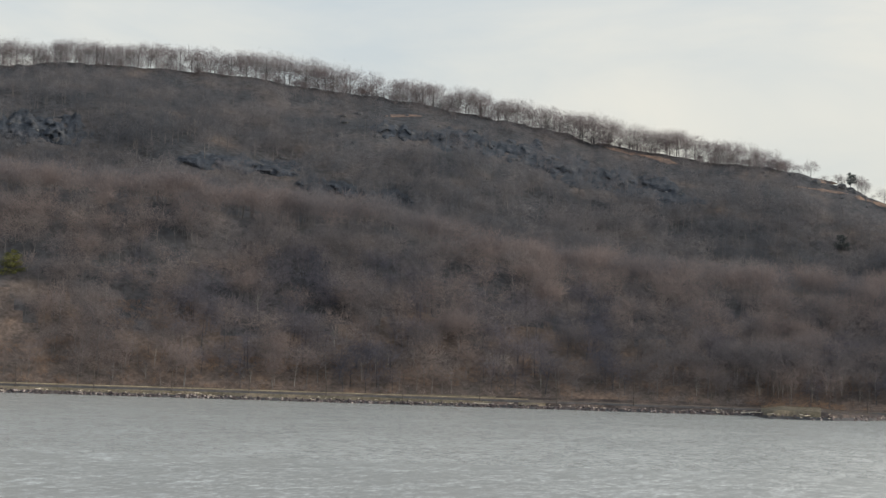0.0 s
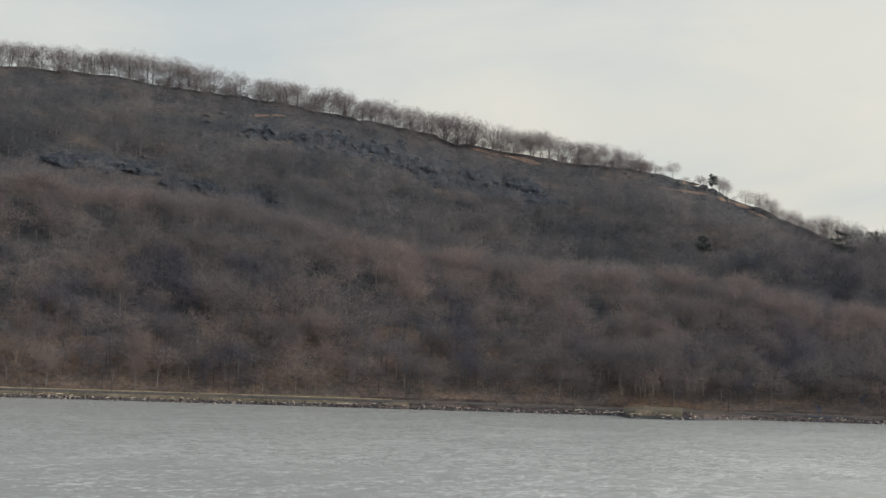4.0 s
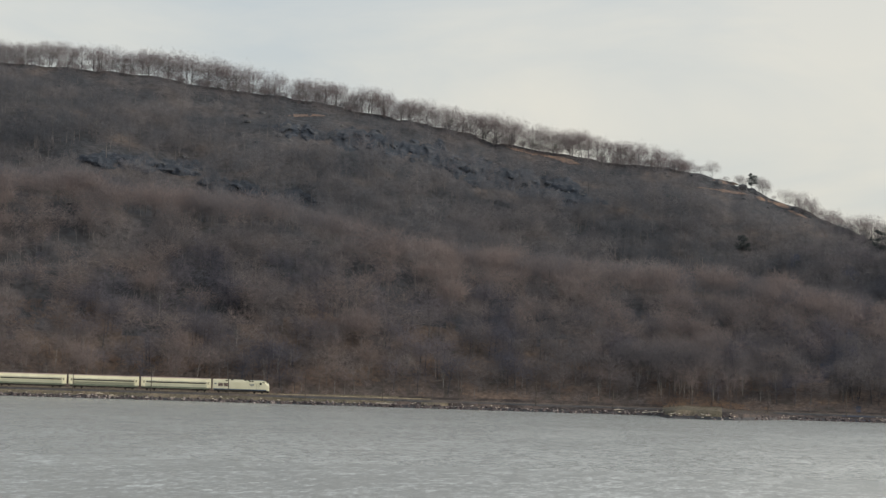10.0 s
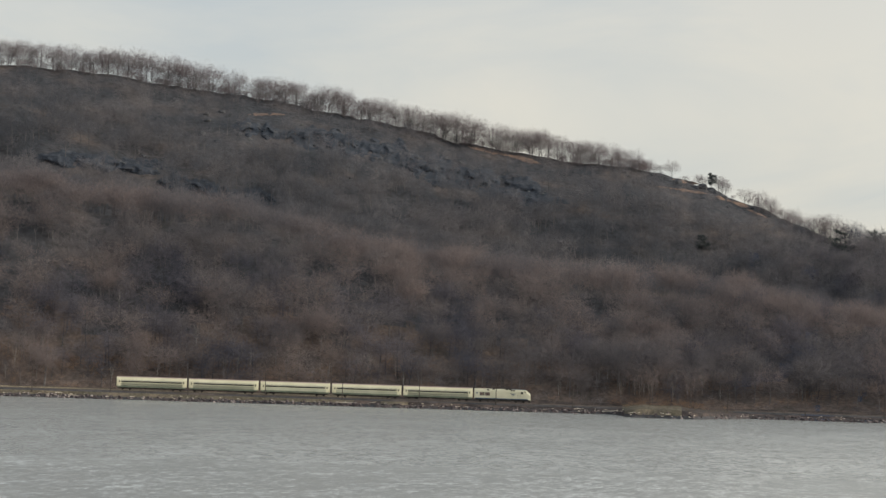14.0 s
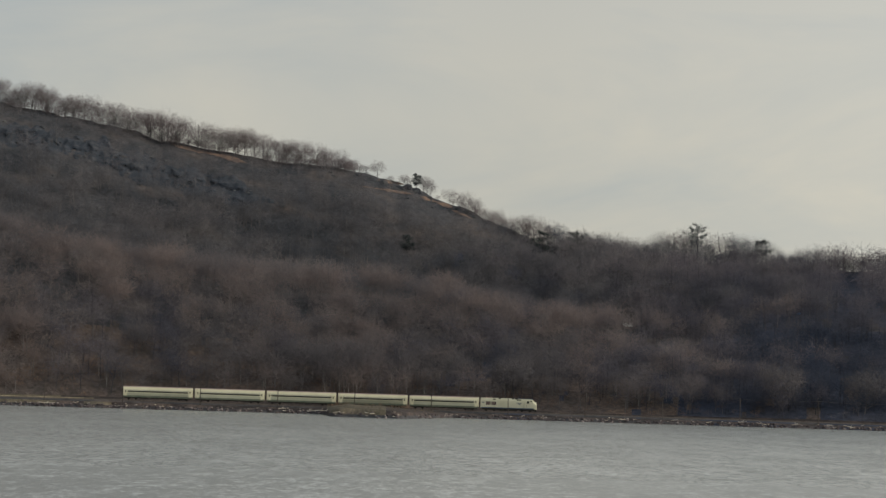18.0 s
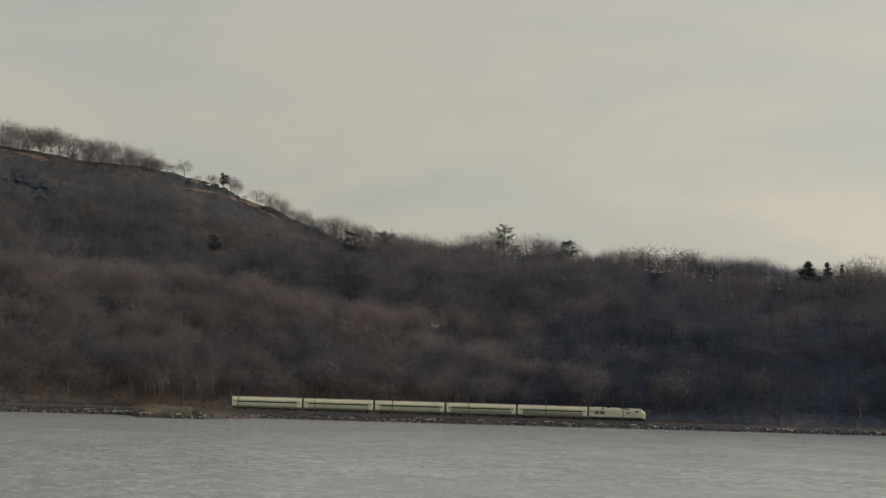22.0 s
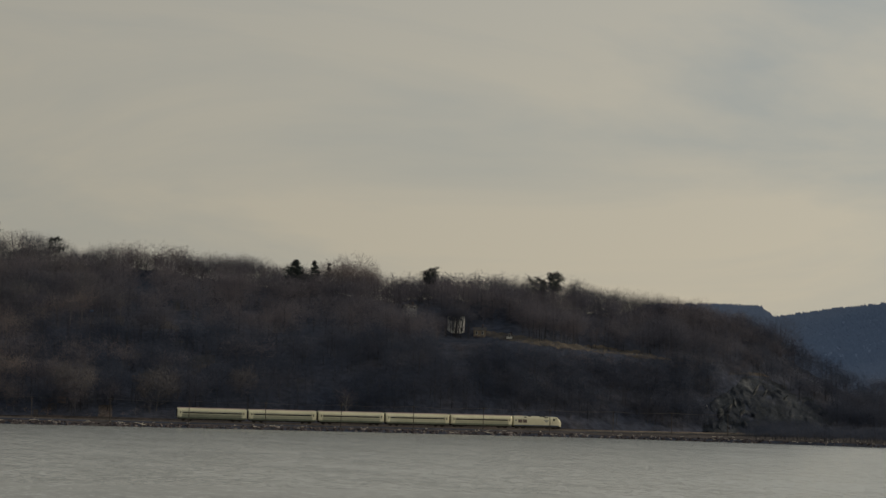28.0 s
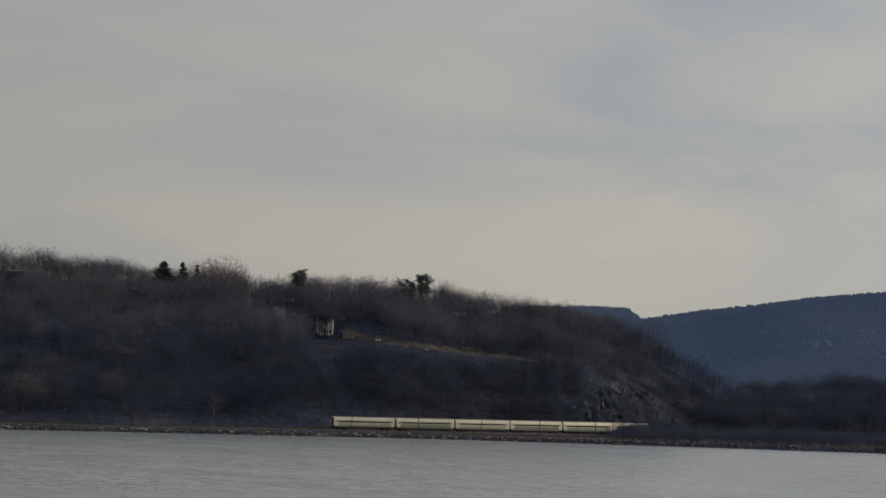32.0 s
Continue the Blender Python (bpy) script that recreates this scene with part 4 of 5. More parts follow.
def plant_ridge():
    rng = random.Random(31)
    kinds = [tree_thing("oak_tree", puff_tree(300 + i, 10.0, 1450, 0.025, 0.43 + 0.03 * i, 0.45 - 0.02 * (i % 3), 0.50 + 0.02 * (i % 3), limbs=9 + 2 * i, seg=6, girth=0.016, lump=1.25, reach=(0.06, 0.12)), M_BARK, M_RIDGE_TWIG,
                        "leafless oak on the open ridge", "tree", "trees along the ridge") for i in range(6)]
    bushy = [tree_thing("bushy_tree", puff_tree(320 + i, 10.0, 1700, 0.020, 0.36 + 0.04 * i, 0.42, 0.55, limbs=10 + i, seg=6, lump=1.3, reach=(0.05, 0.11)), M_DARK_BARK, M_TWIG_DIMMED,
                        "leafless tree on the wooded skyline", "tree", "trees of the wooded skyline") for i in range(4)]
    slim = tree_thing("slender_tree", puff_tree(350, 10.0, 420, 0.035, 0.22, 0.2, 0.80, limbs=8, seg=6, girth=0.02), M_DARK_BARK, M_TWIG_DIMMED,
                      "slender bare tree before the white house", "tree", "trees before the house")
    pale = tree_thing("pale_tree", crown_tree(340, 10.0, 18, 14, 0.04, wide=0.36, tall=0.40, base=0.58, sides=6, segs=3, fine=True), M_PALE_BARK, M_PALE_TWIG,
                      "pale grey bare tree standing out of darker woods", "tree", "pale trees at the wood's edge")
    rounded = tree_thing("rounded_tree", puff_tree(345, 10.0, 2600, 0.024, 0.50, 0.50, 0.50, limbs=26, seg=6, girth=0.012, lump=1.1), M_BARK, M_PALE_TWIG,
                         "broad rounded bare tree at the foot of the hill", "tree", "broad trees at the wood's edge")
    stem = tree_thing("slender_tree", puff_tree(352, 10.0, 300, 0.022, 0.2, 0.24, 0.74, limbs=7, seg=6, girth=0.010), M_PALE_BARK, M_PALE_TWIG,
                      "slender pale-stemmed bare tree at the foot of the hill", "tree", "pale stems at the wood's edge")
    russet = tree_thing("rounded_tree", puff_tree(347, 10.0, 2600, 0.024, 0.50, 0.48, 0.52, limbs=26, seg=6, girth=0.012, lump=1.1), M_BARK, M_TWIG_LOWER,
                        "broad brown domed bare tree at the foot of the hill", "tree", "broad trees at the wood's edge")
    used = {}

    def put(kind, th, r, h, label="", sink=0.2):
        m = Matrix.LocRotScale(spot(th, r, sink), Euler((0, 0, rng.uniform(0, 6.28))), (h / 10,) * 3)
        if kind in used:
            ob = copy_thing(kind, m)
            ob.scale = (h / 10,) * 3
        else:
            ob, used[kind] = kind, True
            ob.matrix_basis = m
        return tagged(ob, label)

    for row in (0, 1, 2):
        t = -20.4 + 0.1 * row
        while t < -1.6:
            gap = float(vnoise(np.array([t * 1.7]), np.array([0.0]), 91)[0])
            r = float(ridge_r(t)) + rng.uniform(-5, 1) + 6.0 * row
            h = max(at_height(canopy_e(t) - abs(rng.gauss(0, 0.10)) - (0.04, 0.0, 0.03)[row] + 0.11, r) - spot(t, r).z, 5.0)
            put(kinds[rng.randrange(6)], t, r, h * 1.20, sink=h * rng.uniform(0.02, 0.08))
            t += (rng.uniform(0.20, 0.46) if gap < 0.7 else rng.uniform(0.34, 0.6)) * (1.35 if row == 2 else 1.0)
    for t, dr, h in ((-1.05, 2, 9.6), (-1.3, 5, 5.5), (-1.45, 5, 6.0), (-1.62, 4, 7.0), (-0.75, 8, 4.0), (-0.45, 6, 7.0), (-0.38, 9, 6.0), (-0.02, 4, 8.4), (0.06, 7, 8.8), (0.13, 5, 7.6), (0.56, 3, 8.2), (0.64, 5, 4.0), (0.3, 8, 3.0)):
        put(kinds[rng.randrange(6)], t, float(ridge_r(t)) + dr, h)
    t = 0.86
    while t < 23.4:
        r = float(section(np.array([t]))[0][13][0]) + rng.uniform(-6, 12)
        h = max(at_height(canopy_e(t) - abs(rng.gauss(0, 0.13)) + 0.075, r) - spot(t, r).z, 5.0)
        put(kinds[rng.randrange(6)] if t < 2.6 or rng.random() < 0.3 else bushy[rng.randrange(4)], t, r, h * 1.2 + 1.0, "" if t < 2.6 else "leafless tree on the wooded skyline", sink=1.6)
        t += rng.uniform(0.10, 0.22) if t < 3 else rng.uniform(0.12, 0.27)
    for th, dr, e in ((13.72, -14, 3.28), (14.04, -16, 3.40), (14.3, -12, 3.15)):
        r = float(section(np.array([th]))[0][13][0]) + dr
        put(kinds[2], th, r, (at_height(e, r) - spot(th, r).z) * 1.10, "tall leafless tree rising over the woods")
    for th, h in ((16.06, 11.0), (16.16, 10.0), (16.22, 12.0), (16.27, 9.0), (16.31, 11.5), (16.34, 10.5), (16.25, 11.0), (16.38, 12.5), (16.55, 11.0)):
        put(slim, th, YARD - 6 - rng.uniform(0, 4), h)
    for th, h in ((16.04, 9.5), (15.9, 9.0), (16.55, 6.0)):
        put(bushy[1], th, YARD - 9, h)
    for th, r, h in ((4.84, 968, 9.0), (3.8, 1130, 10.0), (1.9, 974, 8.0), (-13.1, 1000, 9.0), (-11.4, 985, 9.0), (13.9, 980, 9.0)):
        put(pale, th, r, h)
    for k in range(46):
        th = rng.uniform(-2.6, 0.6) if k % 2 else rng.uniform(-17.5, 6.0)
        put(stem, th, float(track_r(th)) + rng.uniform(14, 30), rng.uniform(7.5, 12.0))
    for th, r, h in ((7.99, 966, 20.5), (9.74, 968, 19.0), (2.12, 970, 18.5), (0.9, 980, 14.0), (5.0, 1130, 13.0), (6.4, 990, 12.0), (11.6, 985, 14.0)):
        put(rounded, th, r, h)
    for th, r, h in ((-2.75, 976, 17.0), (-1.95, 972, 20.0), (-1.25, 975, 18.0), (-0.4, 980, 15.0), (-6.2, 985, 15.0), (-9.4, 978, 14.0)):
        put(russet, th, r, h)


plant_ridge()


def conifer(name, label, seed, th, dr, top_e, shape, gap, tilt=0.15, mat=None, ref=13, bias=None):
    """A single evergreen: trunk, whorls of boughs and needle tufts. shape: bough length over the height, gap: metres between whorls."""
    rng = random.Random(seed)
    reach = knots(shape)
    start = float(shape.split(":")[0])
    r = float(section(np.array([th]))[0][ref][0]) + dr
    h = float(at_height(top_e, r)) - spot(th, r).z
    wood = Wood()
    trunk = bent(rng, Vector((0, 0, -0.6)), Vector((0, 0, 1)), h + 0.6, 6, 0.03, 0.3)
    wood.limb(trunk, h * 0.018 + 0.05, 0.05, 6)
    tiers = max(int(h * (1 - start) / gap), 2)
    for i in range(tiers):
        f = start + (1 - start) * (i + 0.6) / tiers
        turn = rng.uniform(0, 6.28)
        for j in range(6):
            if rng.random() < 0.12:
                continue
            a = turn + j * 1.047 + rng.uniform(-0.3, 0.3)
            fj = min(max(f + rng.uniform(-0.5, 0.5) * (1 - start) / tiers, start), 0.995)
            k = min(int(fj * 6), 5)
            p = trunk[k].lerp(trunk[k + 1], fj * 6 - k)
            ln = float(reach(fj)) * rng.uniform(0.65, 1.15)
            if bias is not None:
                ln *= 1.0 + 0.55 * math.cos(a - bias)
            tip = p + Vector((math.cos(a), math.sin(a), tilt + rng.uniform(-0.25, 0.25))) * ln
            mid = p.lerp(tip, 0.55) + Vector((0, 0, -0.06 * ln))
            wood.limb([p, mid, tip], 0.08, 0.03, 3)
            for g in (0.45, 0.72, 1.0):
                c = p.lerp(mid, g / 0.55) if g < 0.55 else mid.lerp(tip, (g - 0.55) / 0.45)
                size = 0.30 + 0.11 * ln
                for _ in range(30):
                    q = c + Vector((rng.gauss(0, 1), rng.gauss(0, 1), rng.gauss(0.15, 0.55))) * size * 0.85
                    e = Vector((math.cos(a), math.sin(a), 0.5)) + Vector((rng.gauss(0, 1), rng.gauss(0, 1), rng.gauss(0, 0.7)))
                    wood.twig(q, q + e.normalized() * rng.uniform(0.6, 1.2) * (0.35 + size * 0.6), 0.10, rng)
    ob = tree_thing(name, wood, M_DARK_BARK, mat or M_NEEDLE, label, "conifer")
    ob.matrix_basis = Matrix.Translation(spot(th, r, 0.1))
    return ob


conifer("pine_tree", "small wind-bent pine on the bare knob", 1, -0.18, 1, 4.80, "0.30:1.2 0.6:2.6 0.85:2.0 1:0.8", 1.15, 0.05, bias=-0.2)
conifer("pine_tree", "tall dark pine with spreading boughs above bare woods", 2, 6.04, -12, 3.83, "0.5:4.0 0.66:6.6 0.8:5.2 1:2.4", 2.2, 0.45)
conifer("pine_tree", "slender dark pine on the wooded skyline", 3, 7.47, -10, 3.52, "0.45:2.6 0.6:4.4 0.85:3.4 1:1.2", 1.5, 0.25)
conifer("pine_tree", "broad dark pine on the wooded slope", 4, 2.66, -34, 3.60, "0.3:4.2 0.6:5.4 0.85:4.6 1:2.0", 2.2, 0.2)
conifer("pine_tree", "broad dark pine on the wooded slope", 5, 3.40, -26, 3.60, "0.3:3.2 0.6:4.6 0.85:4.6 1:2.4", 2.2, 0.2)
conifer("spruce_tree", "dense dark pointed spruce on the skyline", 6, 12.70, -12, 3.20, "0.15:7.0 0.4:6.6 0.6:5.4 0.75:4.0 0.88:2.2 1:0.3", 0.6, -0.1)
conifer("spruce_tree", "thin young spruce on the skyline", 7, 13.16, -8, 3.20, "0.4:2.2 0.7:1.5 0.88:0.7 1:0.15", 1.5, 0.1)
conifer("spruce_tree", "thin young spruce on the skyline", 8, 13.44, -6, 3.14, "0.45:1.6 0.7:1.1 1:0.15", 1.7, 0.1)
conifer("pine_tree", "flat-topped dark pine beside the house", 9, 15.66, -15, 3.07, "0.58:2.4 0.72:3.0 0.84:2.6 0.93:3.4 1:3.8", 0.62, 0.05)
conifer("pine_tree", "forked dark pine with a bushy top", 10, 18.42, -12, 3.02, "0.55:3.0 0.72:2.0 0.84:4.0 1:2.4", 0.75, 0.25)
conifer("pine_tree", "forked dark pine with a low leaning crown", 13, 18.14, -12, 2.90, "0.45:3.0 0.75:4.4 1:1.4", 1.3, 0.45, bias=2.6)
conifer("cedar_tree", "yellow-green cedar among bare trees", 11, -18.45, CEDAR - float(section(np.array([-18.45]))[0][10][0]), 2.52, "0.02:5.2 0.5:4.6 1:2.0", 1.0, 0.2, M_CEDAR, 10)
conifer("juniper_tree", "dusky spreading juniper below the knob", 12, -0.35, -70, 3.45, "0.02:3.4 0.5:2.6 1:0.8", 1.3, 0.3)


# ---- rocks ----
def crag(seed, w, d, h, cuts=7, detail=2):
    """An angular block of rock, faceted by random cuts."""
    rng = random.Random(seed)
    bm = bmesh.new()
    bmesh.ops.create_icosphere(bm, subdivisions=detail, radius=1.0)
    for _ in range(cuts):
        nrm = Vector((rng.gauss(0, 1), rng.gauss(0, 1), rng.gauss(0, 0.8))).normalized()
        off = rng.uniform(0.55, 0.85)
        for v in bm.verts:
            k = v.co.dot(nrm) - off
            if k > 0:
                v.co -= nrm * k
    for v in bm.verts:
        v.co = Vector((v.co.x * w / 2, v.co.y * d / 2, v.co.z * h / 2)) * rng.uniform(0.94, 1.06)
    return bm


def build_cliffs():
    rng = random.Random(17)
    blocks = [bm_mesh("rock_outcrop", crag(500 + i, 1, 1, 1), M_ROCK) for i in range(6)]
    spots = []
    for th0, th1, row, f0, f1, n, size in ((-18.8, -16.6, 11, 0.1, 0.9, 16, 7), (-14.6, -12.4, 11, -0.3, 0.25, 16, 4), (-11.5, -6.2, 12, 0.0, 0.65, 34, 6), (-15.0, -9.5, 10, 0.6, 1.2, 26, 4),
                                           (-3.2, 1.2, 13, -0.5, -0.05, 22, 3.6), (-10, -4, 11, 0.3, 1.0, 18, 4.5)):
        for _ in range(n):
            spots.append((rng.uniform(th0, th1), row, rng.uniform(f0, f1), size * rng.uniform(0.35, 0.85)))
    spots += [(t, 13, f, z) for t, f, z in ((-0.55, -0.10, 5.0), (-0.38, -0.06, 6.0), (-0.22, -0.05, 5.5), (-0.08, -0.08, 5.0), (0.06, -0.10, 4.0), (-0.9, -0.14, 4.5), (-1.5, -0.05, 4.0), (-2.3, -0.06, 4.5), (1.1, -0.16, 3.0))]
    for th, row, f, s in spots:
        rr = section(np.array([th]))[0][:, 0]
        r = float(rr[row] + f * (rr[min(row + 1, 13)] - rr[row])) if row < 13 else float(rr[13] + f * 40)
        ob = tagged(new("rock_outcrop", blocks[rng.randrange(6)]), "grey rock outcrop on the wooded hillside", "rock", "outcrops on the hill")
        ob.matrix_basis = Matrix.LocRotScale(spot(th, r, s * 0.22), Euler((rng.uniform(-0.3, 0.3), rng.uniform(-0.3, 0.3), rng.uniform(0, 6.28))), (s * 1.5, s, s * rng.uniform(0.6, 1.0)))


build_cliffs()


def grass_patch(name, label, category, seed, line, half, mat=None):
    """A sheet of grass on the slope along a line of bearings and rises, ragged at its edge."""
    a = knots(line)
    ts = [float(p.split(":")[0]) for p in line.split()]
    th = np.arange(ts[0], ts[-1], 0.025)
    u = (th - ts[0]) / (ts[-1] - ts[0])
    wide = half * np.clip(np.minimum(u, 1 - u) * 7, 0.02, 1) * (0.25 + 1.0 * vnoise(th * 4.0, 0 * th, seed) + 0.7 * vnoise(th * 15, 0 * th, seed + 1))
    rows = np.linspace(-1, 1, 7)
    E = a(th) + wide * rows[:, None] + 0.35 * half * (vnoise(th * 9, 0 * th, seed + 2) - 0.5)
    T = np.broadcast_to(th, E.shape)
    R = rise_line(th, E) - 0.35
    V = np.stack([R * np.sin(np.radians(T)), R * np.cos(np.radians(T)), at_height(E, R)], -1).reshape(-1, 3)
    nr, nc = E.shape
    i, j = np.meshgrid(np.arange(nr - 1), np.arange(nc - 1), indexing="ij")
    k = (i * nc + j).ravel()
    tagged(new(name, smooth(mesh_np(name, V, np.stack([k, k + 1, k + nc + 1, k + nc], -1), mat or M_SLOPE))), label, category, kind="stuff")


grass_patch("meadow", "narrow tan meadow on the dark hillside", "field", 3, "16.6:1.74 17.5:1.62 18.6:1.47 19.7:1.39 20.6:1.27 21.1:1.20", 0.06, M_MEADOW)
grass_patch("crag_grass", "russet dead grass on top of the rock cliff", "grass", 13, "22.25:0.93 22.6:0.95 23.0:0.93 23.2:0.88", 0.025, M_MEADOW)


def rock_band(seed, label, th0, th1, top0, top1, low0, low1, mat):
    """A broken rock face lying on the hillside between two rises, ragged at its edges."""
    th = np.arange(th0, th1, 0.035)
    u = (th - th0) / (th1 - th0)
    rag = 0.28 * (vnoise(th * 3.1, 0 * th, seed) - 0.5) + 0.14 * (vnoise(th * 9.0, 0 * th, seed + 1) - 0.5)
    pinch = np.clip(np.minimum(u, 1 - u) * 6, 0.06, 1)
    top, low = top0 + (top1 - top0) * u + rag, low0 + (low1 - low0) * u - rag * 0.7
    mid = (top + low) / 2
    rows = np.linspace(-1, 1, 22)
    E = mid + (top - low) / 2 * pinch * rows[:, None]
    T = np.broadcast_to(th, E.shape)
    x, y = T * 20.0, E * 20.0
    cell = np.floor(x / 2.6 + 1.6 * vnoise(x / 3, y / 3, seed)) + 7 * np.floor(y / 2.6 + 1.6 * vnoise(x / 4, y / 4, seed + 2))
    step = np.sin(cell * 91.7 + seed) * 43758.5
    step = step - np.floor(step)
    R = rise_line(th, E)
    R = R - (1.0 + 4.5 * step + 3.0 * fbm(x / 4, y / 4, seed)) * np.clip(1.15 - rows[:, None] ** 2, 0, 1) * pinch + 0.8
    V = np.stack([R * np.sin(np.radians(T)), R * np.cos(np.radians(T)), at_height(E, R)], -1).reshape(-1, 3)
    nr, nc = E.shape
    i, j = np.meshgrid(np.arange(nr - 1), np.arange(nc - 1), indexing="ij")
    a = (i * nc + j).ravel()
    tagged(new("rock_cliff", mesh_np("rock_cliff", V, np.stack([a, a + 1, a + nc + 1, a + nc], -1), mat)), label, "cliff", "cliffs on the hill")


for band in ROCK_BANDS:
    rock_band(*band, M_BLUEROCK)
for k, (line, half) in enumerate(GRASS_BANDS):
    grass_patch("ridge_grass", "russet dead grass on open ground near the ridge", "grass", 30 + 4 * k, line, half, M_SLOPE)


def build_ledges():
    """Pale flat ledges that catch the light among the dark rocks."""
    rng = random.Random(29)
    kinds = [bm_mesh("rock_ledge", crag(560 + i, 1, 1, 1, 9), M_SLAB) for i in range(4)]
    for t0, t1, e0, e1, n, size in ((-13.4, -12.3, 4.68, 4.56, 12, 3.2), (-12.7, -12.4, 4.80, 4.84, 4, 2.4), (-11.6, -10.9, 4.22, 4.10, 5, 2.4), (-7.4, -5.6, 5.08, 4.90, 9, 2.6), (-19.2, -17.4, 5.25, 5.2, 8, 3.4), (-4.9, -3.6, 4.55, 4.2, 6, 2.2)):
        for i in range(n):
            f = rng.random()
            t, e = t0 + (t1 - t0) * f, e0 + (e1 - e0) * f + rng.gauss(0, 0.025)
            r = float(rise_line(np.array([t]), np.array([[e]]))[0, 0])
            w = size * rng.uniform(0.5, 1.2)
            ob = tagged(new("rock_ledge", kinds[rng.randrange(4)]), "pale weathered rock ledge on the dark slope", "rock", "ledges on the hill")
            ob.matrix_basis = Matrix.LocRotScale(Vector(polar(t, r - 1.5, float(at_height(e, r - 1.5)))), Euler((0.3, rng.uniform(0.05, 0.3), -radians(t) + rng.uniform(-0.3, 0.3))), (w, 2.4, w * rng.uniform(0.16, 0.3)))


build_ledges()


def build_crag():
    """The rock face above the track at the point: a broken slab wall with ledges and clefts."""
    th = np.arange(21.7, 24.75, 0.02)
    top = np.interp(th, [21.7, 22.1, 22.45, 22.6, 23.1, 23.6, 24.1, 24.4, 24.75], [0.15, 0.45, 0.68, 0.88, 0.84, 0.66, 0.46, 0.18, -0.1])
    rows = np.linspace(0, 1, 46)
    E = -0.36 + (top + 0.36) * rows[:, None] ** 1.0
    T = np.broadcast_to(th, E.shape)
    x, y = T * 18.0, E * 18.0
    cell = np.floor(x / 2.0 + y / 5.5 + 0.6 * vnoise(x / 3, y / 3, 4)) + 7 * np.floor(y / 3.0 - x / 6.0 + 0.7 * vnoise(x / 4, y / 5, 9))
    step = np.sin(cell * 91.7) * 43758.5
    step = step - np.floor(step)
    edge = np.clip(np.minimum(th - 21.7, 24.75 - th) * 4, 0, 1)
    cleft = np.clip(np.abs(vnoise(x / 4.6 + y / 8.0, y / 9.0, 44) - 0.5) * 7, 0, 1)
    R = rise_line(th, E) + 0.6 - (1.5 + 1.1 * step + 0.9 * cleft + 5.0 * fbm(x / 6.0 + y / 12.0, y / 8.0, 14)) * edge * np.clip(1.3 - rows[:, None] ** 4, 0, 1)
    V = np.stack([R * np.sin(np.radians(T)), R * np.cos(np.radians(T)), at_height(E, R) + 0.5 * fbm(x, y, 3)], -1).reshape(-1, 3)
    nr, nc = E.shape
    i, j = np.meshgrid(np.arange(nr - 1), np.arange(nc - 1), indexing="ij")
    a = (i * nc + j).ravel()
    root = tagged(new("crag"), "dark broken rock cliff above the railway", "cliff")
    part("face", mesh_np("face", V, np.stack([a, a + 1, a + nc + 1, a + nc], -1), M_CRAG), None, root)
    rng = random.Random(23)
    for k in range(14):
        t = rng.uniform(22.0, 24.5)
        tp = float(np.interp(t, th, top))
        e = rng.uniform(-0.3, tp - 0.15)
        r = float(rise_line(np.array([t]), np.array([[e]]))[0, 0]) - 2.5
        w = rng.uniform(2, 5)
        me = bm_mesh("boulder", crag(600 + k, w, w * 0.8, w * rng.uniform(0.7, 1.3), 9), M_CRAG)
        part("boulder", me, None, root, m=Matrix.LocRotScale(Vector(polar(t, r, float(at_height(e, r)) - 0.4)), Euler((0, rng.uniform(-0.3, 0.3), rng.uniform(0, 6.28))), None))

    for k, (t, e, w, h, tilt) in enumerate(((22.12, 0.05, 1.6, 6.0, 0.1), (22.3, 0.12, 1.0, 7.0, 0.25), (22.42, 0.3, 0.9, 5.0, -0.2), (22.58, 0.1, 1.2, 4.5, 0.3), (22.85, 0.55, 0.8, 7.5, 0.45), (23.05, 0.5, 0.7, 5.0, 0.6), (23.5, 0.42, 0.7, 5.0, 0.7), (24.25, 0.16, 1.0, 3.0, 0.2), (23.9, 0.35, 0.7, 4.0, 0.8))):
        r = float(rise_line(np.array([t]), np.array([[e]]))[0, 0]) - 4.6
        part("slab", bm_mesh("slab", crag(640 + k, w * 1.9, 2.2, h, 9), M_SLAB), None, root, "pale weathered slab", Matrix.LocRotScale(Vector(polar(t, r, float(at_height(e, r)))), Euler((0.15, tilt, -radians(t))), None))


build_crag()


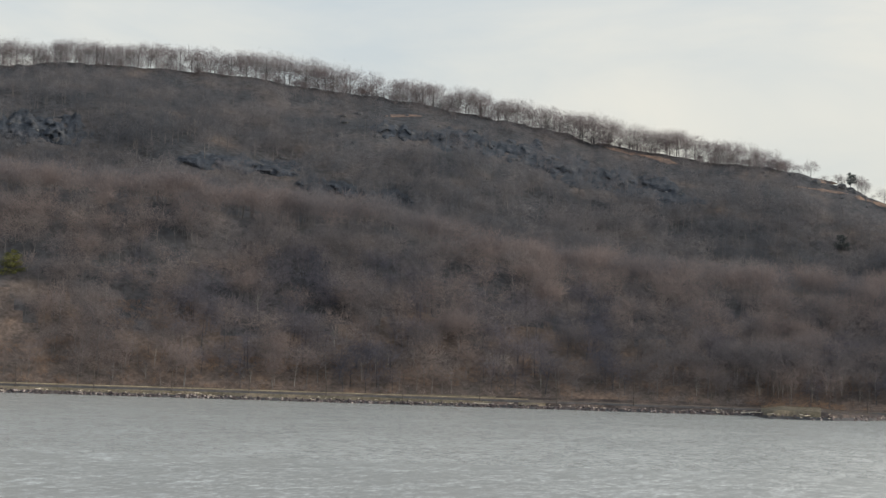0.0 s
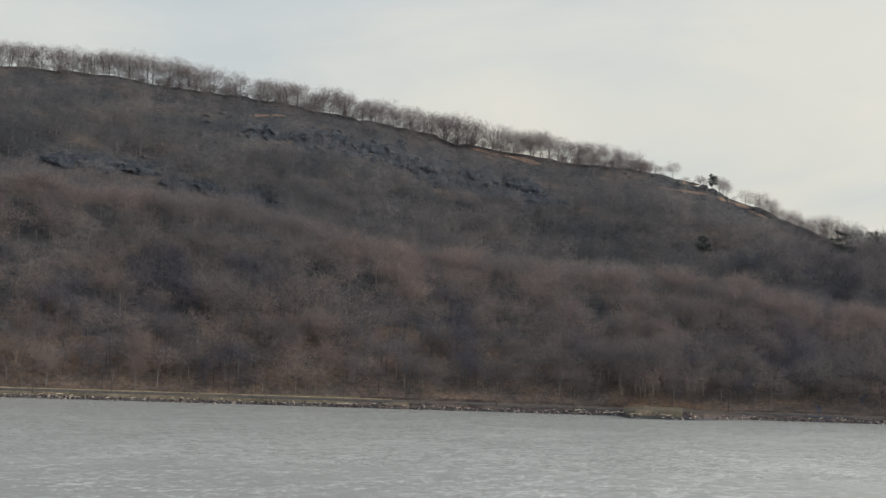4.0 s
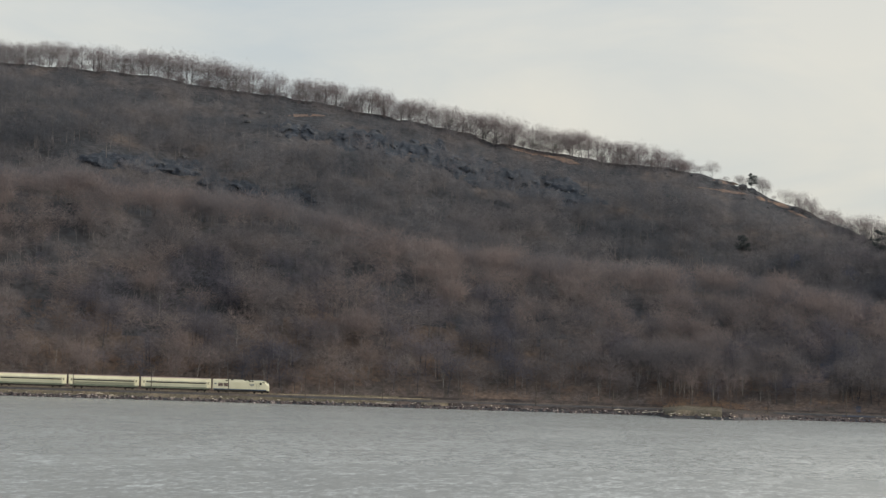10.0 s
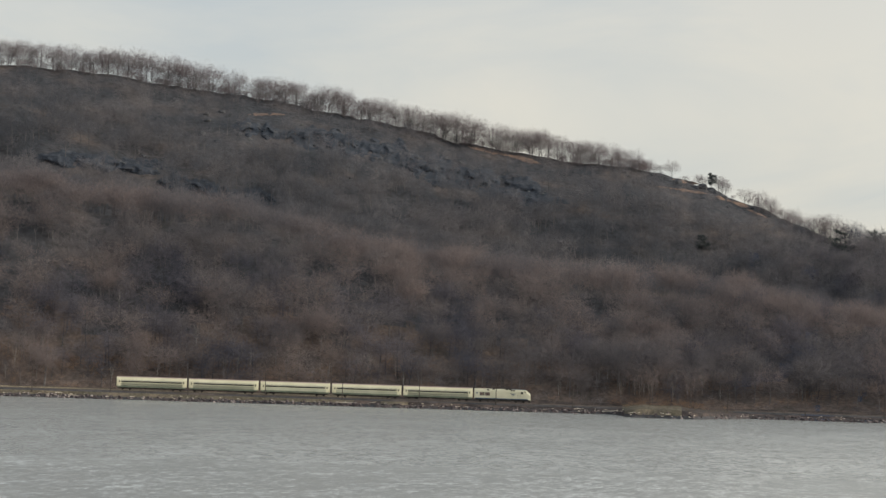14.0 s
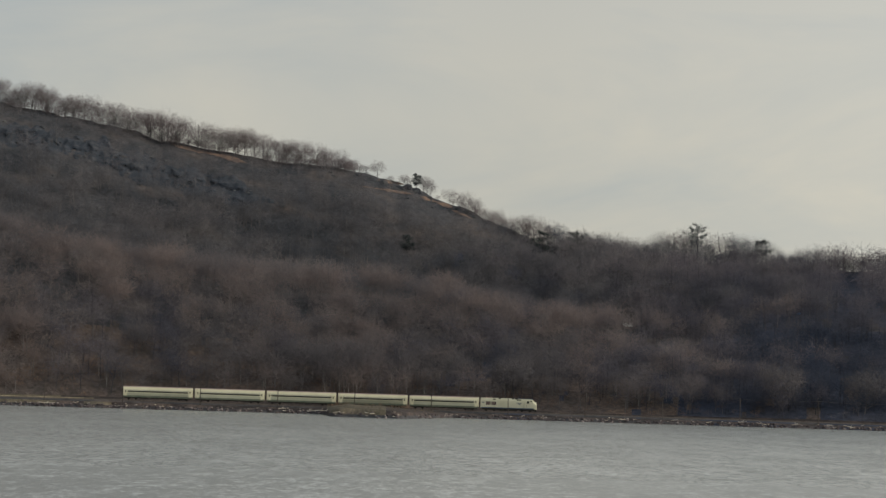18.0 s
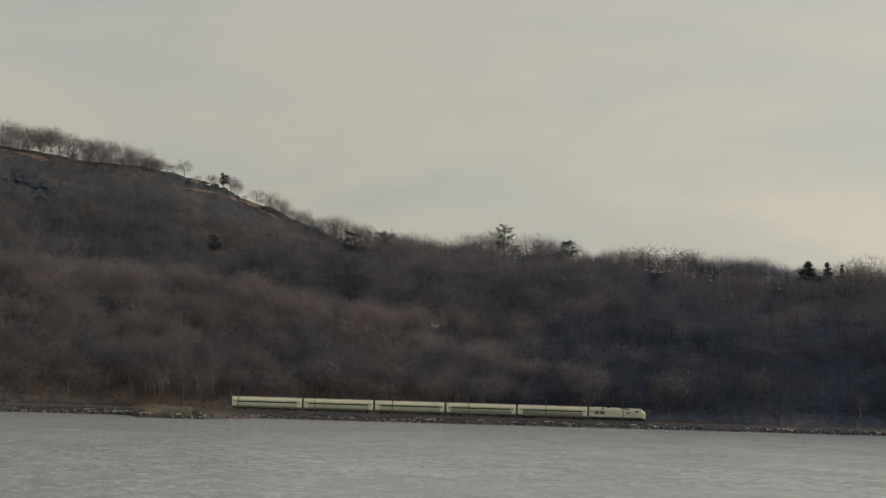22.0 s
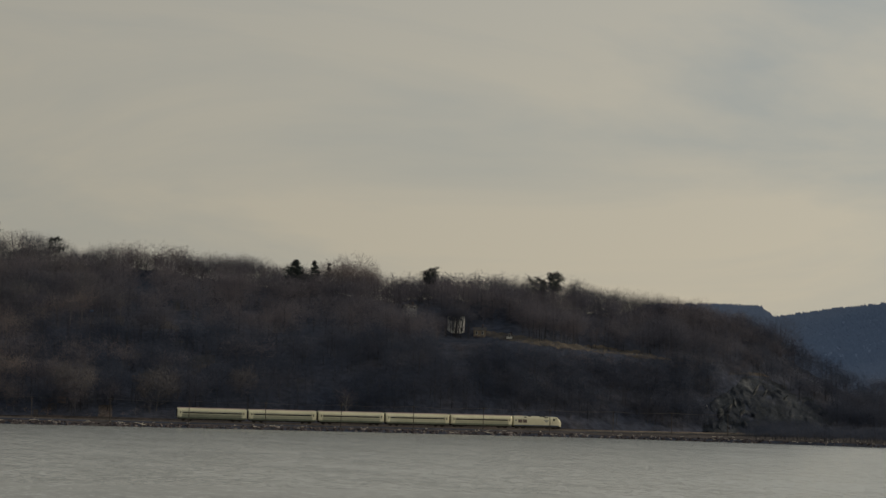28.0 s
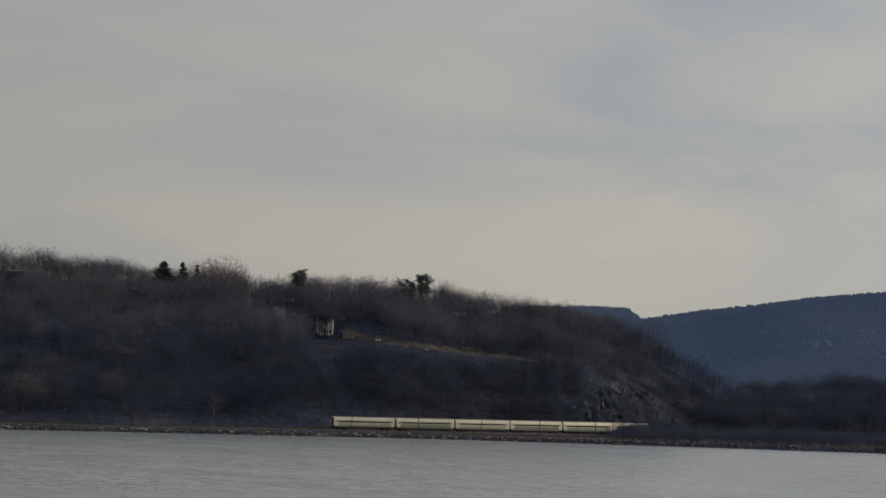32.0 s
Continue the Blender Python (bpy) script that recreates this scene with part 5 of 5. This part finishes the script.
def build_riprap():
    rng = np.random.default_rng(3)
    n = 3800
    th = rng.uniform(-20.5, 29.5, n)
    th = th[((th < -1.95) | (th > 0.1) | (rng.uniform(0, 1, n) < 0.2)) & ((th < 23.0) | (rng.uniform(0, 1, n) < 0.3))]
    n = len(th)
    f = rng.uniform(0, 1, n)
    r = shore_r(th) - 0.3 + f * 4.4
    z = ground_z(th, r)
    s = rng.uniform(0.3, 1.0, n) ** 1.5 * 1.15
    bm = crag(77, 2, 2, 2, 6, 1)
    bmesh.ops.triangulate(bm, faces=bm.faces)
    bm.verts.index_update()
    V = np.array([v.co[:] for v in bm.verts])[:]
    F = np.array([[v.index for v in q.verts] for q in bm.faces])
    bm.free()
    keep_v = V
    a = rng.uniform(0, 6.28, n)
    x = (keep_v[None, :, 0] * np.cos(a)[:, None] * 1.3 - keep_v[None, :, 1] * np.sin(a)[:, None]) * s[:, None] * 0.6 + (r * np.sin(np.radians(th)))[:, None]
    y = (keep_v[None, :, 0] * np.sin(a)[:, None] * 1.3 + keep_v[None, :, 1] * np.cos(a)[:, None]) * s[:, None] * 0.6 + (r * np.cos(np.radians(th)))[:, None]
    zz = keep_v[None, :, 2] * (s * rng.uniform(0.4, 0.7, n))[:, None] + z[:, None] + 0.1
    me = mesh_np("riprap", np.stack([x, y, zz], -1).reshape(-1, 3), (F[None] + len(V) * np.arange(n)[:, None, None]).reshape(-1, 3), M_RIPRAP)
    tagged(new("riprap", me), "dark tumbled boulders along the waterline", "rocks", kind="stuff")


build_riprap()


def build_driftwood():
    rng = random.Random(41)
    places = [(-14.0, 1.5, 4.5, 80), (-8.1, 1.5, 6.0, 80), (-2.12, 1.4, 11.0, 62), (-2.0, 3.0, 4.0, 100), (9.45, 2.0, 5.0, 80)]
    places += [(rng.uniform(-19.5, 24), rng.uniform(0.5, 4.0), rng.uniform(1.2, 3.6), rng.uniform(60, 120)) for _ in range(34)]
    places += [(rng.uniform(-20, 27), rng.uniform(0.2, 4.2), rng.uniform(0.5, 1.5), rng.uniform(0, 180)) for _ in range(190)]
    for i, (th, dr, ln, turn) in enumerate(places):
        bm = bmesh.new()
        pts = bent(rng, Vector((-ln / 2, 0, 0)), Vector((1, 0, 0)), ln, 4, 0.1)
        secs = []
        for k, p in enumerate(pts):
            rad = 0.14 * (1 - 0.14 * k) * (0.7 + ln * 0.07)
            secs.append([p + Vector((0, math.cos(a) * rad, math.sin(a) * rad)) for a in (0, 1.05, 2.1, 3.14, 4.19, 5.24)])
        loft(bm, secs)
        if ln > 3:
            rod(bm, pts[2], pts[2] + Vector((0.5, 0.3, 0.7)), 0.09, 0.04, 5)
        r = float(shore_r(th)) + dr
        ob = tagged(new("driftwood_log", bm_mesh("driftwood_log", bm, M_DRIFT)), "bleached driftwood log on the shore rocks", "log", "driftwood on the shore")
        ob.matrix_basis = Matrix.LocRotScale(spot(th, r, -0.75 if ln < 9 else -1.35), Euler((0, rng.uniform(-0.15, 0.15) if ln < 9 else -0.13, radians(-th + turn - 80))), None)


build_driftwood()


# ---- railway ----
def strip_mesh(name, s0, s1, step, profile, mat):
    """A profile (off to the water's side, z) swept along the track."""
    V, k = [], len(profile)
    ss = np.arange(s0, s1, step)
    for s in ss:
        for off, z in profile:
            p, _ = track_at(s, off)
            V.append((p[0], p[1], p[2] + z))
    F = []
    for i in range(len(ss) - 1):
        for j in range(k - 1):
            a = i * k + j
            F.append((a, a + 1, a + k + 1, a + k))
    return mesh_np(name, V, F, mat)


S0, S1 = float(np.interp(-38, TRACK_TH, TRACK_S)), float(np.interp(27, TRACK_TH, TRACK_S))


def build_track():
    root = tagged(new("railway_track"), "ballasted railway track along the shore", "railway", kind="structure")
    part("ballast_bed", strip_mesh("ballast_bed", S0, S1, 6.0, [(3.4, -0.75), (2.0, -0.22), (-2.0, -0.22), (-3.4, -0.75)], M_BALLAST), None, root)
    for off in (0.75, -0.75):
        part("rail", strip_mesh("rail", S0, S1, 6.0, [(off + 0.07, -0.16), (off + 0.04, -0.02), (off + 0.04, 0.0), (off - 0.04, 0.0), (off - 0.04, -0.02), (off - 0.07, -0.16)], M_STEEL_RAIL), None, root)
    n = int((S1 - S0) / 0.62)
    V, F = [], []
    for i in range(n):
        p, h = track_at(S0 + i * 0.62)
        d = np.array([math.cos(radians(h)), math.sin(radians(h))])
        nrm = np.array([d[1], -d[0]])
        b = len(V)
        for z in (p[2] - 0.26, p[2] - 0.14):
            for u, w in ((-0.11, -1.3), (0.11, -1.3), (0.11, 1.3), (-0.11, 1.3)):
                q = p[:2] + d * u + nrm * w
                V.append((q[0], q[1], z))
        F += [(b + 4, b + 5, b + 6, b + 7), (b, b + 1, b + 5, b + 4), (b + 1, b + 2, b + 6, b + 5), (b + 2, b + 3, b + 7, b + 6), (b + 3, b, b + 4, b + 7)]
    tagged(part("ties", mesh_np("ties", V, F, M_TIE), None, root), kind="stuff")


build_track()


def build_verge():
    s_end = float(np.interp(-7.0, TRACK_TH, TRACK_S))
    verge = strip_mesh("grass_verge", S0, s_end, 4.0, [(-3.0, -0.55), (-3.7, 0.02), (-4.6, 0.12), (-5.4, -0.5)], M_VERGE)
    co = np.empty(len(verge.vertices) * 3, np.float32)
    verge.vertices.foreach_get("co", co)
    co[2::3] += 0.10 + 0.16 * (vnoise(co[0::3] / 7.0, co[1::3] / 3.0, 95) - 0.5)
    verge.vertices.foreach_set("co", co)
    tagged(new("grass_verge", verge), "pale yellow grass verge on the hill side of the track", "grass", kind="stuff")


build_verge()


def build_poles():
    bm = rod(bmesh.new(), (0, 0, -0.8), (0, 0, 8.6), 0.16, 0.11, 8)
    root = tagged(new("utility_pole"), "weathered wooden pole beside the railway", "utility pole", "poles along the track")
    part("post", bm, M_POLE, root)
    part("crossarm", box(bmesh.new(), -0.06, 0.06, -1.1, 1.1, 7.9, 8.05, 0.01), M_POLE, root)
    for y in (-1.0, -0.4, 0.4, 1.0):
        part("insulator", rod(bmesh.new(), (0, y, 8.05), (0, y, 8.25), 0.05, 0.03, 6), M_WIRE, root)
    s = float(np.interp(-18.3, TRACK_TH, TRACK_S)) - 28.0
    tops, first = [], True
    while s < float(np.interp(22.4, TRACK_TH, TRACK_S)):
        p, hd = track_at(s, 4.6)
        m = Matrix.LocRotScale(Vector((p[0], p[1], p[2] - 0.9)), Euler((0, radians(random.Random(int(s)).uniform(-1.2, 1.2)), radians(hd))), None)
        if first:
            root.matrix_basis = m
            first = False
        else:
            copy_thing(root, m)
        tops.append(m)
        s += 28.0
    for y in (-1.0, -0.4, 0.4, 1.0):
        bm = bmesh.new()
        pts = []
        for a, b in zip(tops, tops[1:]):
            pa, pb = a @ Vector((0, y, 8.25)), b @ Vector((0, y, 8.25))
            for k in range(6):
                f = k / 6
                pts.append(pa.lerp(pb, f) - Vector((0, 0, 0.45 * 4 * f * (1 - f))))
        secs = [[p + Vector((0, math.cos(t) * 0.03, math.sin(t) * 0.03)) for t in (0.5, 2.6, 4.7)] for p in pts]
        loft(bm, secs)
        tagged(new("overhead_wire", bm_mesh("overhead_wire", bm, M_WIRE)), "thin dark wire strung between the wooden poles", "wire", "wires along the track")


build_poles()


# ---- train; every vehicle has its origin at rail level, +X forward, -Y to the water ----
def bogie(root, x, wheels=2, span=2.6):
    b = box(bmesh.new(), x - span / 2 - 0.7, x + span / 2 + 0.7, -1.15, 1.15, 0.42, 0.78, 0.06)
    box(b, x - 0.5, x + 0.5, -1.05, 1.05, 0.75, 0.98, 0.03)
    ob = part("bogie", b, M_UNDER, root)
    for i in range(wheels):
        wx = x - span / 2 + span * i / (wheels - 1)
        for y in (-0.75, 0.75):
            part("wheel", rod(bmesh.new(), (wx, y - 0.07, 0.46), (wx, y + 0.07, 0.46), 0.46, None, 16), M_UNDER, ob)


def car_section(x, sx=1.0, drop=0.0):
    pts = []
    for y, z in ((-1.38, 1.05), (-1.52, 1.25), (-1.58, 1.75), (-1.58, 2.4), (-1.50, 3.05), (-1.34, 3.45), (-1.0, 3.72), (-0.5, 3.85), (0, 3.88)):
        pts.append((y, z))
    full = pts + [(-y, z) for y, z in pts[-2::-1]]
    return [Vector((x, y * sx, 1.05 + (z - 1.05) * sx)) for y, z in full]


def coach():
    root = tagged(new("passenger_car"), "fluted stainless-steel passenger car with a dark window band", "railway car", "cars of the train")
    L = 12.62
    body = bmesh.new()
    loft(body, [car_section(-L, 0.97), car_section(-L + 0.15), car_section(-4), car_section(4), car_section(L - 0.15), car_section(L, 0.97)])
    part("body", body, M_CARBODY, root)
    roof = bmesh.new()
    loft(roof, [[Vector((x, y, z + 0.03)) for y, z in ((-1.08, 3.66), (-0.5, 3.86), (0, 3.90), (0.5, 3.86), (1.08, 3.66))] for x in (-L + 0.2, L - 0.2)], close=False)
    part("roof", roof, M_ROOF, root, "roof panel with a red lens fringe put into its colour")
    for side in (-1, 1):
        part("window_band", box(bmesh.new(), -10.9, 10.9, side * 1.575 - 0.03, side * 1.575 + 0.03, 2.20, 2.62), M_BAND, root, "dark band round the windows")
        for i in range(9):
            x = -9.4 + i * 2.35
            w = box(bmesh.new(), x - 1.02, x + 1.02, side * 1.60 - 0.03, side * 1.60 + 0.03, 2.24, 2.58, 0.02)
            part("window", w, M_GLASS, root)
        for x in (-11.55, 11.55):
            d = box(bmesh.new(), x - 0.42, x + 0.42, side * 1.585 - 0.03, side * 1.585 + 0.03, 1.15, 3.05, 0.02)
            dr = part("door", d, M_CARBODY, root)
            part("door_window", box(bmesh.new(), x - 0.16, x + 0.16, side * 1.625 - 0.02, side * 1.625 + 0.02, 2.15, 2.75), M_GLASS, dr)
        for z in (1.35, 1.5, 1.65, 1.8, 1.95):
            part("flute", box(bmesh.new(), -11.0, 11.0, side * 1.585 - 0.03, side * 1.60 + 0.03, z - 0.04, z + 0.04), M_DARKENED_FLUTES, root)
        part("lower_panel", box(bmesh.new(), -11.05, 11.05, side * 1.575 - 0.04, side * 1.575 + 0.04, 1.28, 2.08), M_DARKENED_FLUTES, root, "fluted lower side, dark reflection put into its colour")
        part("skirt", box(bmesh.new(), -12.3, 12.3, side * 1.50 - 0.10, side * 1.50 + 0.06, 0.80, 1.30, 0.02), M_SKIRT, root, "lower skirt panel, dark green reflection put into its colour")
        part("stripe", box(bmesh.new(), -12.2, 12.2, side * 1.56 - 0.05, side * 1.56 + 0.055, 2.74, 2.82), M_BLUE, root, "thin blue stripe")
    for x in (-L - 0.2, L + 0.2):
        part("vestibule_diaphragm", box(bmesh.new(), min(x, x * 0.984), max(x, x * 0.984), -0.6, 0.6, 1.1, 3.4, 0.05), M_UNDER, root)
    for x in (-9.1, 9.1):
        bogie(root, x)
    part("underframe", box(bmesh.new(), -12.2, 12.2, -1.2, 1.2, 0.55, 1.1), M_UNDER, root)
    for x0, x1 in ((-6.6, -3.2), (-2.4, 0.6), (1.4, 3.2), (4.0, 6.8)):
        part("equipment_box", box(bmesh.new(), x0, x1, -1.25, 1.25, 0.45, 1.06, 0.05), M_UNDER, root)
    return root


def loco():
    root = tagged(new("locomotive"), "silver-grey diesel locomotive with a sloped nose", "locomotive")
    L = 10.2

    def sec(x, top, half, low=1.0):
        return [Vector((x, y, z)) for y, z in ((-half, low), (-half - 0.04, 2.4), (-half, top - 0.75), (-half * 0.72, top - 0.12), (0, top), (half * 0.72, top - 0.12), (half, top - 0.75), (half + 0.04, 2.4), (half, low))]

    body = bmesh.new()
    loft(body, [sec(-L, 4.1, 1.42), sec(-L + 0.2, 4.25, 1.5), sec(6.4, 4.25, 1.5), sec(8.2, 4.2, 1.5), sec(8.75, 4.08, 1.49), sec(9.4, 3.5, 1.46), sec(9.8, 3.25, 1.42, 0.95), sec(10.15, 3.0, 1.36, 0.9), sec(10.32, 2.6, 1.28, 0.8)])
    part("body", body, M_LOCO, root)
    ws = bmesh.new()
    loft(ws, [[Vector((8.80, y, 4.07)) for y in (-1.05, -0.36, 0.36, 1.05)], [Vector((9.38, y * 1.08, 3.56)) for y in (-1.05, -0.36, 0.36, 1.05)]], close=False)
    part("windshield", ws, M_GLASS, root)
    part("lower_skirt", box(bmesh.new(), -9.9, 9.3, -1.53, 1.53, 1.0, 1.28, 0.02), M_BLUE, root, "dark blue skirt band")
    for side in (-1, 1):
        for x0, x1 in ((-8.2, -6.5), (-6.2, -4.5)):
            g = part("radiator_grille", box(bmesh.new(), x0, x1, side * 1.53 - 0.03, side * 1.53 + 0.03, 2.0, 3.05), M_UNDER, root)
            for k in range(6):
                part("louvre", box(bmesh.new(), x0 + 0.05, x1 - 0.05, side * 1.57 - 0.02, side * 1.57 + 0.02, 2.08 + k * 0.16, 2.13 + k * 0.16), M_ROOF, g)
        part("cab_window", box(bmesh.new(), 6.75, 7.55, side * 1.50 - 0.05, side * 1.50 + 0.06, 2.75, 3.5), M_GLASS, root)
        part("quarter_window", box(bmesh.new(), 7.75, 8.55, side * 1.44 - 0.06, side * 1.44 + 0.07, 3.02, 3.62), M_GLASS, root)
        for x0, x1 in ((-5.6, -4.7), (3.0, 3.7), (3.85, 4.55)):
            part("intake_screen", box(bmesh.new(), x0, x1, side * 1.30 - 0.14, side * 1.30 + 0.12, 3.62, 3.98, 0.03), M_UNDER, root, "dark air intake screen")
        part("cab_door", box(bmesh.new(), 5.75, 6.45, side * 1.52 - 0.03, side * 1.52 + 0.03, 1.3, 3.3, 0.02), M_LOCO, root)
        part("engine_door", box(bmesh.new(), -3.6, -1.2, side * 1.53 - 0.03, side * 1.53 + 0.03, 1.5, 3.1, 0.02), M_LOCO, root)
        part("engine_door", box(bmesh.new(), -1.0, 1.4, side * 1.53 - 0.03, side * 1.53 + 0.03, 1.5, 3.1, 0.02), M_LOCO, root)
        part("dark_bar", box(bmesh.new(), -9.6, -8.8, side * 1.53 - 0.03, side * 1.53 + 0.03, 2.6, 2.9), M_BLUE, root, "plain dark painted bar")
        lg = bmesh.new()
        for k, (xa, xb, zb) in enumerate(((2.9, 4.9, 2.75), (3.3, 4.6, 2.5), (3.7, 4.3, 2.25))):
            box(lg, xa, xb, side * 1.545 - 0.02, side * 1.545 + 0.02, zb, zb + 0.16)
        part("blue_mark", lg, M_BLUE, root, "blue painted side mark")
        for x in (5.65, 6.55):
            part("grab_rail", rod(bmesh.new(), (x, side * 1.6, 1.3), (x, side * 1.6, 3.0), 0.025, None, 6), M_UNDER, root)
    for x in (-3.2, 1.6, 2.8):
        part("roof_hatch", box(bmesh.new(), x - 0.45, x + 0.45, -1.2, 1.2, 3.95, 4.32, 0.04), M_UNDER, root, "dark roof intake")
    cap = bmesh.new()
    loft(cap, [[Vector((x, y, z + dz)) for y, z in ((-1.12, 4.13), (-0.6, 4.20), (0, 4.27), (0.6, 4.20), (1.12, 4.13))] for x, dz in ((2.2, 0.0), (6.6, 0.0), (8.2, -0.04), (8.75, -0.16))], close=False)
    part("cab_roof", cap, M_BLUE, root, "dark blue cab roof")
    for x in (-8.2, -6.6):
        part("roof_fan", rod(bmesh.new(), (x, 0, 4.2), (x, 0, 4.36), 0.65, None, 16), M_ROOF, root)
    for y in (-0.25, 0.25):
        part("headlight", rod(bmesh.new(), (9.9, y, 3.2), (10.15, y, 3.14), 0.12, None, 10), M_WHITE, root, "white headlight lens")
    part("underframe", box(bmesh.new(), -9.6, 9.4, -1.2, 1.2, 0.5, 1.05), M_UNDER, root)
    part("fuel_tank", box(bmesh.new(), -3.2, 3.2, -1.3, 1.3, 0.3, 1.02, 0.12), M_UNDER, root)
    part("pilot", box(bmesh.new(), 9.5, 10.25, -1.3, 1.3, 0.18, 0.95, 0.08), M_UNDER, root)
    for x in (-6.6, 6.4):
        bogie(root, x, 2, 2.8)
    return root


def raise_thing(root, k):
    """Makes a vehicle's body k times as high above the rail."""
    for me in {o.data for o in root.children_recursive}:
        co = np.empty(len(me.vertices) * 3, np.float32)
        me.vertices.foreach_get("co", co)
        co[2::3] *= k
        me.vertices.foreach_set("co", co)
        me.update()


engine = loco()
raise_thing(engine, 1.15)
first_car = coach()
raise_thing(first_car, 1.27)
cars = [first_car] + [copy_thing(first_car, Matrix.Identity(4)) for _ in range(4)]


# ---- houses half hidden in the trees ----
def house(th, r, turn, w, d, wall_h, wall_mat, label, sink=0.5):
    root = tagged(new("house"), label, "house")
    part("wall", box(bmesh.new(), -w / 2, w / 2, -d / 2, d / 2, 0, wall_h, 0.03), wall_mat, root)
    part("foundation", box(bmesh.new(), -w / 2 + 0.05, w / 2 - 0.05, -d / 2 + 0.05, d / 2 - 0.05, -3.5, 0.0), M_RIPRAP, root, "dark stone foundation")
    rf = bmesh.new()
    loft(rf, [[Vector((x, -d / 2 - 0.4, wall_h - 0.1)), Vector((x, 0, wall_h + d * 0.33)), Vector((x, d / 2 + 0.4, wall_h - 0.1)), Vector((x, 0, wall_h + d * 0.33 - 0.35))] for x in (-w / 2 - 0.4, w / 2 + 0.4)])
    part("roof", rf, M_SHINGLE, root, "dark shingle roof")
    gb = bmesh.new()
    loft(gb, [[Vector((x, -d / 2 + 0.05, wall_h - 0.05)), Vector((x, d / 2 - 0.05, wall_h - 0.05)), Vector((x, 0, wall_h + d * 0.30))] for x in (-w / 2 + 0.05, w / 2 - 0.05)])
    part("gable", gb, wall_mat, root)
    n = max(int(w // 2.2), 1)
    for z in (1.0, 3.8)[:(2 if wall_h > 4 else 1)]:
        for i in range(n):
            x = -w / 2 + w * (i + 0.5) / n
            win = part("window", box(bmesh.new(), x - 0.32, x + 0.32, -d / 2 - 0.05, -d / 2 + 0.05, z, z + 1.1), M_GLASS, root)
            part("window_frame", box(bmesh.new(), x - 0.42, x + 0.42, -d / 2 - 0.03, -d / 2 + 0.03, z - 0.12, z + 1.22), M_WHITE, win)
    part("chimney", box(bmesh.new(), w / 4 - 0.4, w / 4 + 0.4, -0.4, 0.4, wall_h, wall_h + d * 0.33 + 1.2, 0.03), M_RIPRAP, root)
    root.matrix_basis = Matrix.LocRotScale(spot(th, r, sink), Euler((0, 0, radians(turn - th))), None)
    return root


house(16.28, YARD, 36, 5.6, 4.6, 7.0, M_WHITE, "white two-storey house behind bare trunks", 0.9)
house(16.8, at_rise(16.8, 1.64, 1000, 1150), 0, 5.0, 4.0, 2.6, M_TAN, "low tan shed beside the white house")
house(4.56, SHED, 12, 3.6, 3.0, 1.7, M_WHITE, "small white shed deep in the woods", 0.2)
house(17.46, at_rise(17.46, 1.60, 1000, 1150), 0, 2.4, 1.8, 1.3, M_WHITE, "small white garden shed at the field's edge")


house(15.25, at_rise(15.25, 2.0, 1000, 1150), 20, 5.0, 4.0, 4.6, M_SIDING, "grey house hidden among bare trees")


def small_things():
    t = 21.82
    r = at_rise(t, 0.12, 960, 1150)
    sign = tagged(new("track_sign"), "small white board on a post beside the railway", "sign")
    part("post", rod(bmesh.new(), (0, 0, -0.4), (0, 0, 2.2), 0.05, None, 6), M_POLE, sign)
    part("board", box(bmesh.new(), -0.4, 0.4, -0.07, -0.05, 1.2, 2.2, 0.005), M_WHITE, sign, "plain white board")
    sign.matrix_basis = Matrix.LocRotScale(spot(t, r), Euler((0, 0, radians(-t))), None)
    t = 8.29
    r = at_rise(t, 2.10, 1000, 1180)
    tarp = tagged(new("tarpaulin", bm_mesh("tarpaulin", crag(71, 1.9, 1.4, 1.3, 5), M_TARP)), "faded blue tarpaulin over a heap in the woods", "tarpaulin")
    tarp.matrix_basis = Matrix.Translation(spot(t, r - 8, -0.5))
    wall = bmesh.new()
    for k in range(9):
        a, b = (Vector(polar(28.35 + 0.16 * (k + j), float(shore_r(28.4)) + 3.0)) for j in (0, 0.96))
        d = (b - a).normalized()
        n = Vector((-d.y, d.x, 0)) * 0.4
        loft(wall, [[p + n + Vector((0, 0, z0)), p - n + Vector((0, 0, z0)), p - n * 0.8 + Vector((0, 0, z1)), p + n * 0.8 + Vector((0, 0, z1))] for p, z0, z1 in ((a, -0.5, 2.0), (b, -0.5, 2.0))])
    tagged(new("sea_wall", bm_mesh("sea_wall", wall, M_SLAB)), "pale stone wall along the shore of the point", "wall")


small_things()


# ---- movement ----
def motions():
    tail0 = float(np.interp(-4.834, TRACK_TH, TRACK_S)) - SPEED * 19.0
    times = [float(t) for t in range(0, 33)]
    for i, ob in enumerate(cars + [engine]):
        mid = 13.0 + 26.0 * i if i < 5 else 130.0 + 10.45
        rows = []
        for t in times:
            f = min(max((t - 24.5) / 4.0, 0.0), 1.0)
            s = tail0 + SPEED * t + mid + 1.9 * f * f * (3 - 2 * f)  # it gains a little on leaving the straight
            a, _ = track_at(s - 9.0)
            b, _ = track_at(s + 9.0)
            c = (a + b) / 2
            rows.append((t, Matrix.LocRotScale(Vector(c), Euler((0, math.atan2(a[2] - b[2], 18.0), math.atan2(b[1] - a[1], b[0] - a[0]))), None)))
        walk(ob, rows)
    walk(water, [(0.0, pose(-8, 6, 0)), (16.0, pose(0, 0, 0)), (32.0, pose(8, -6, 0))])


motions()
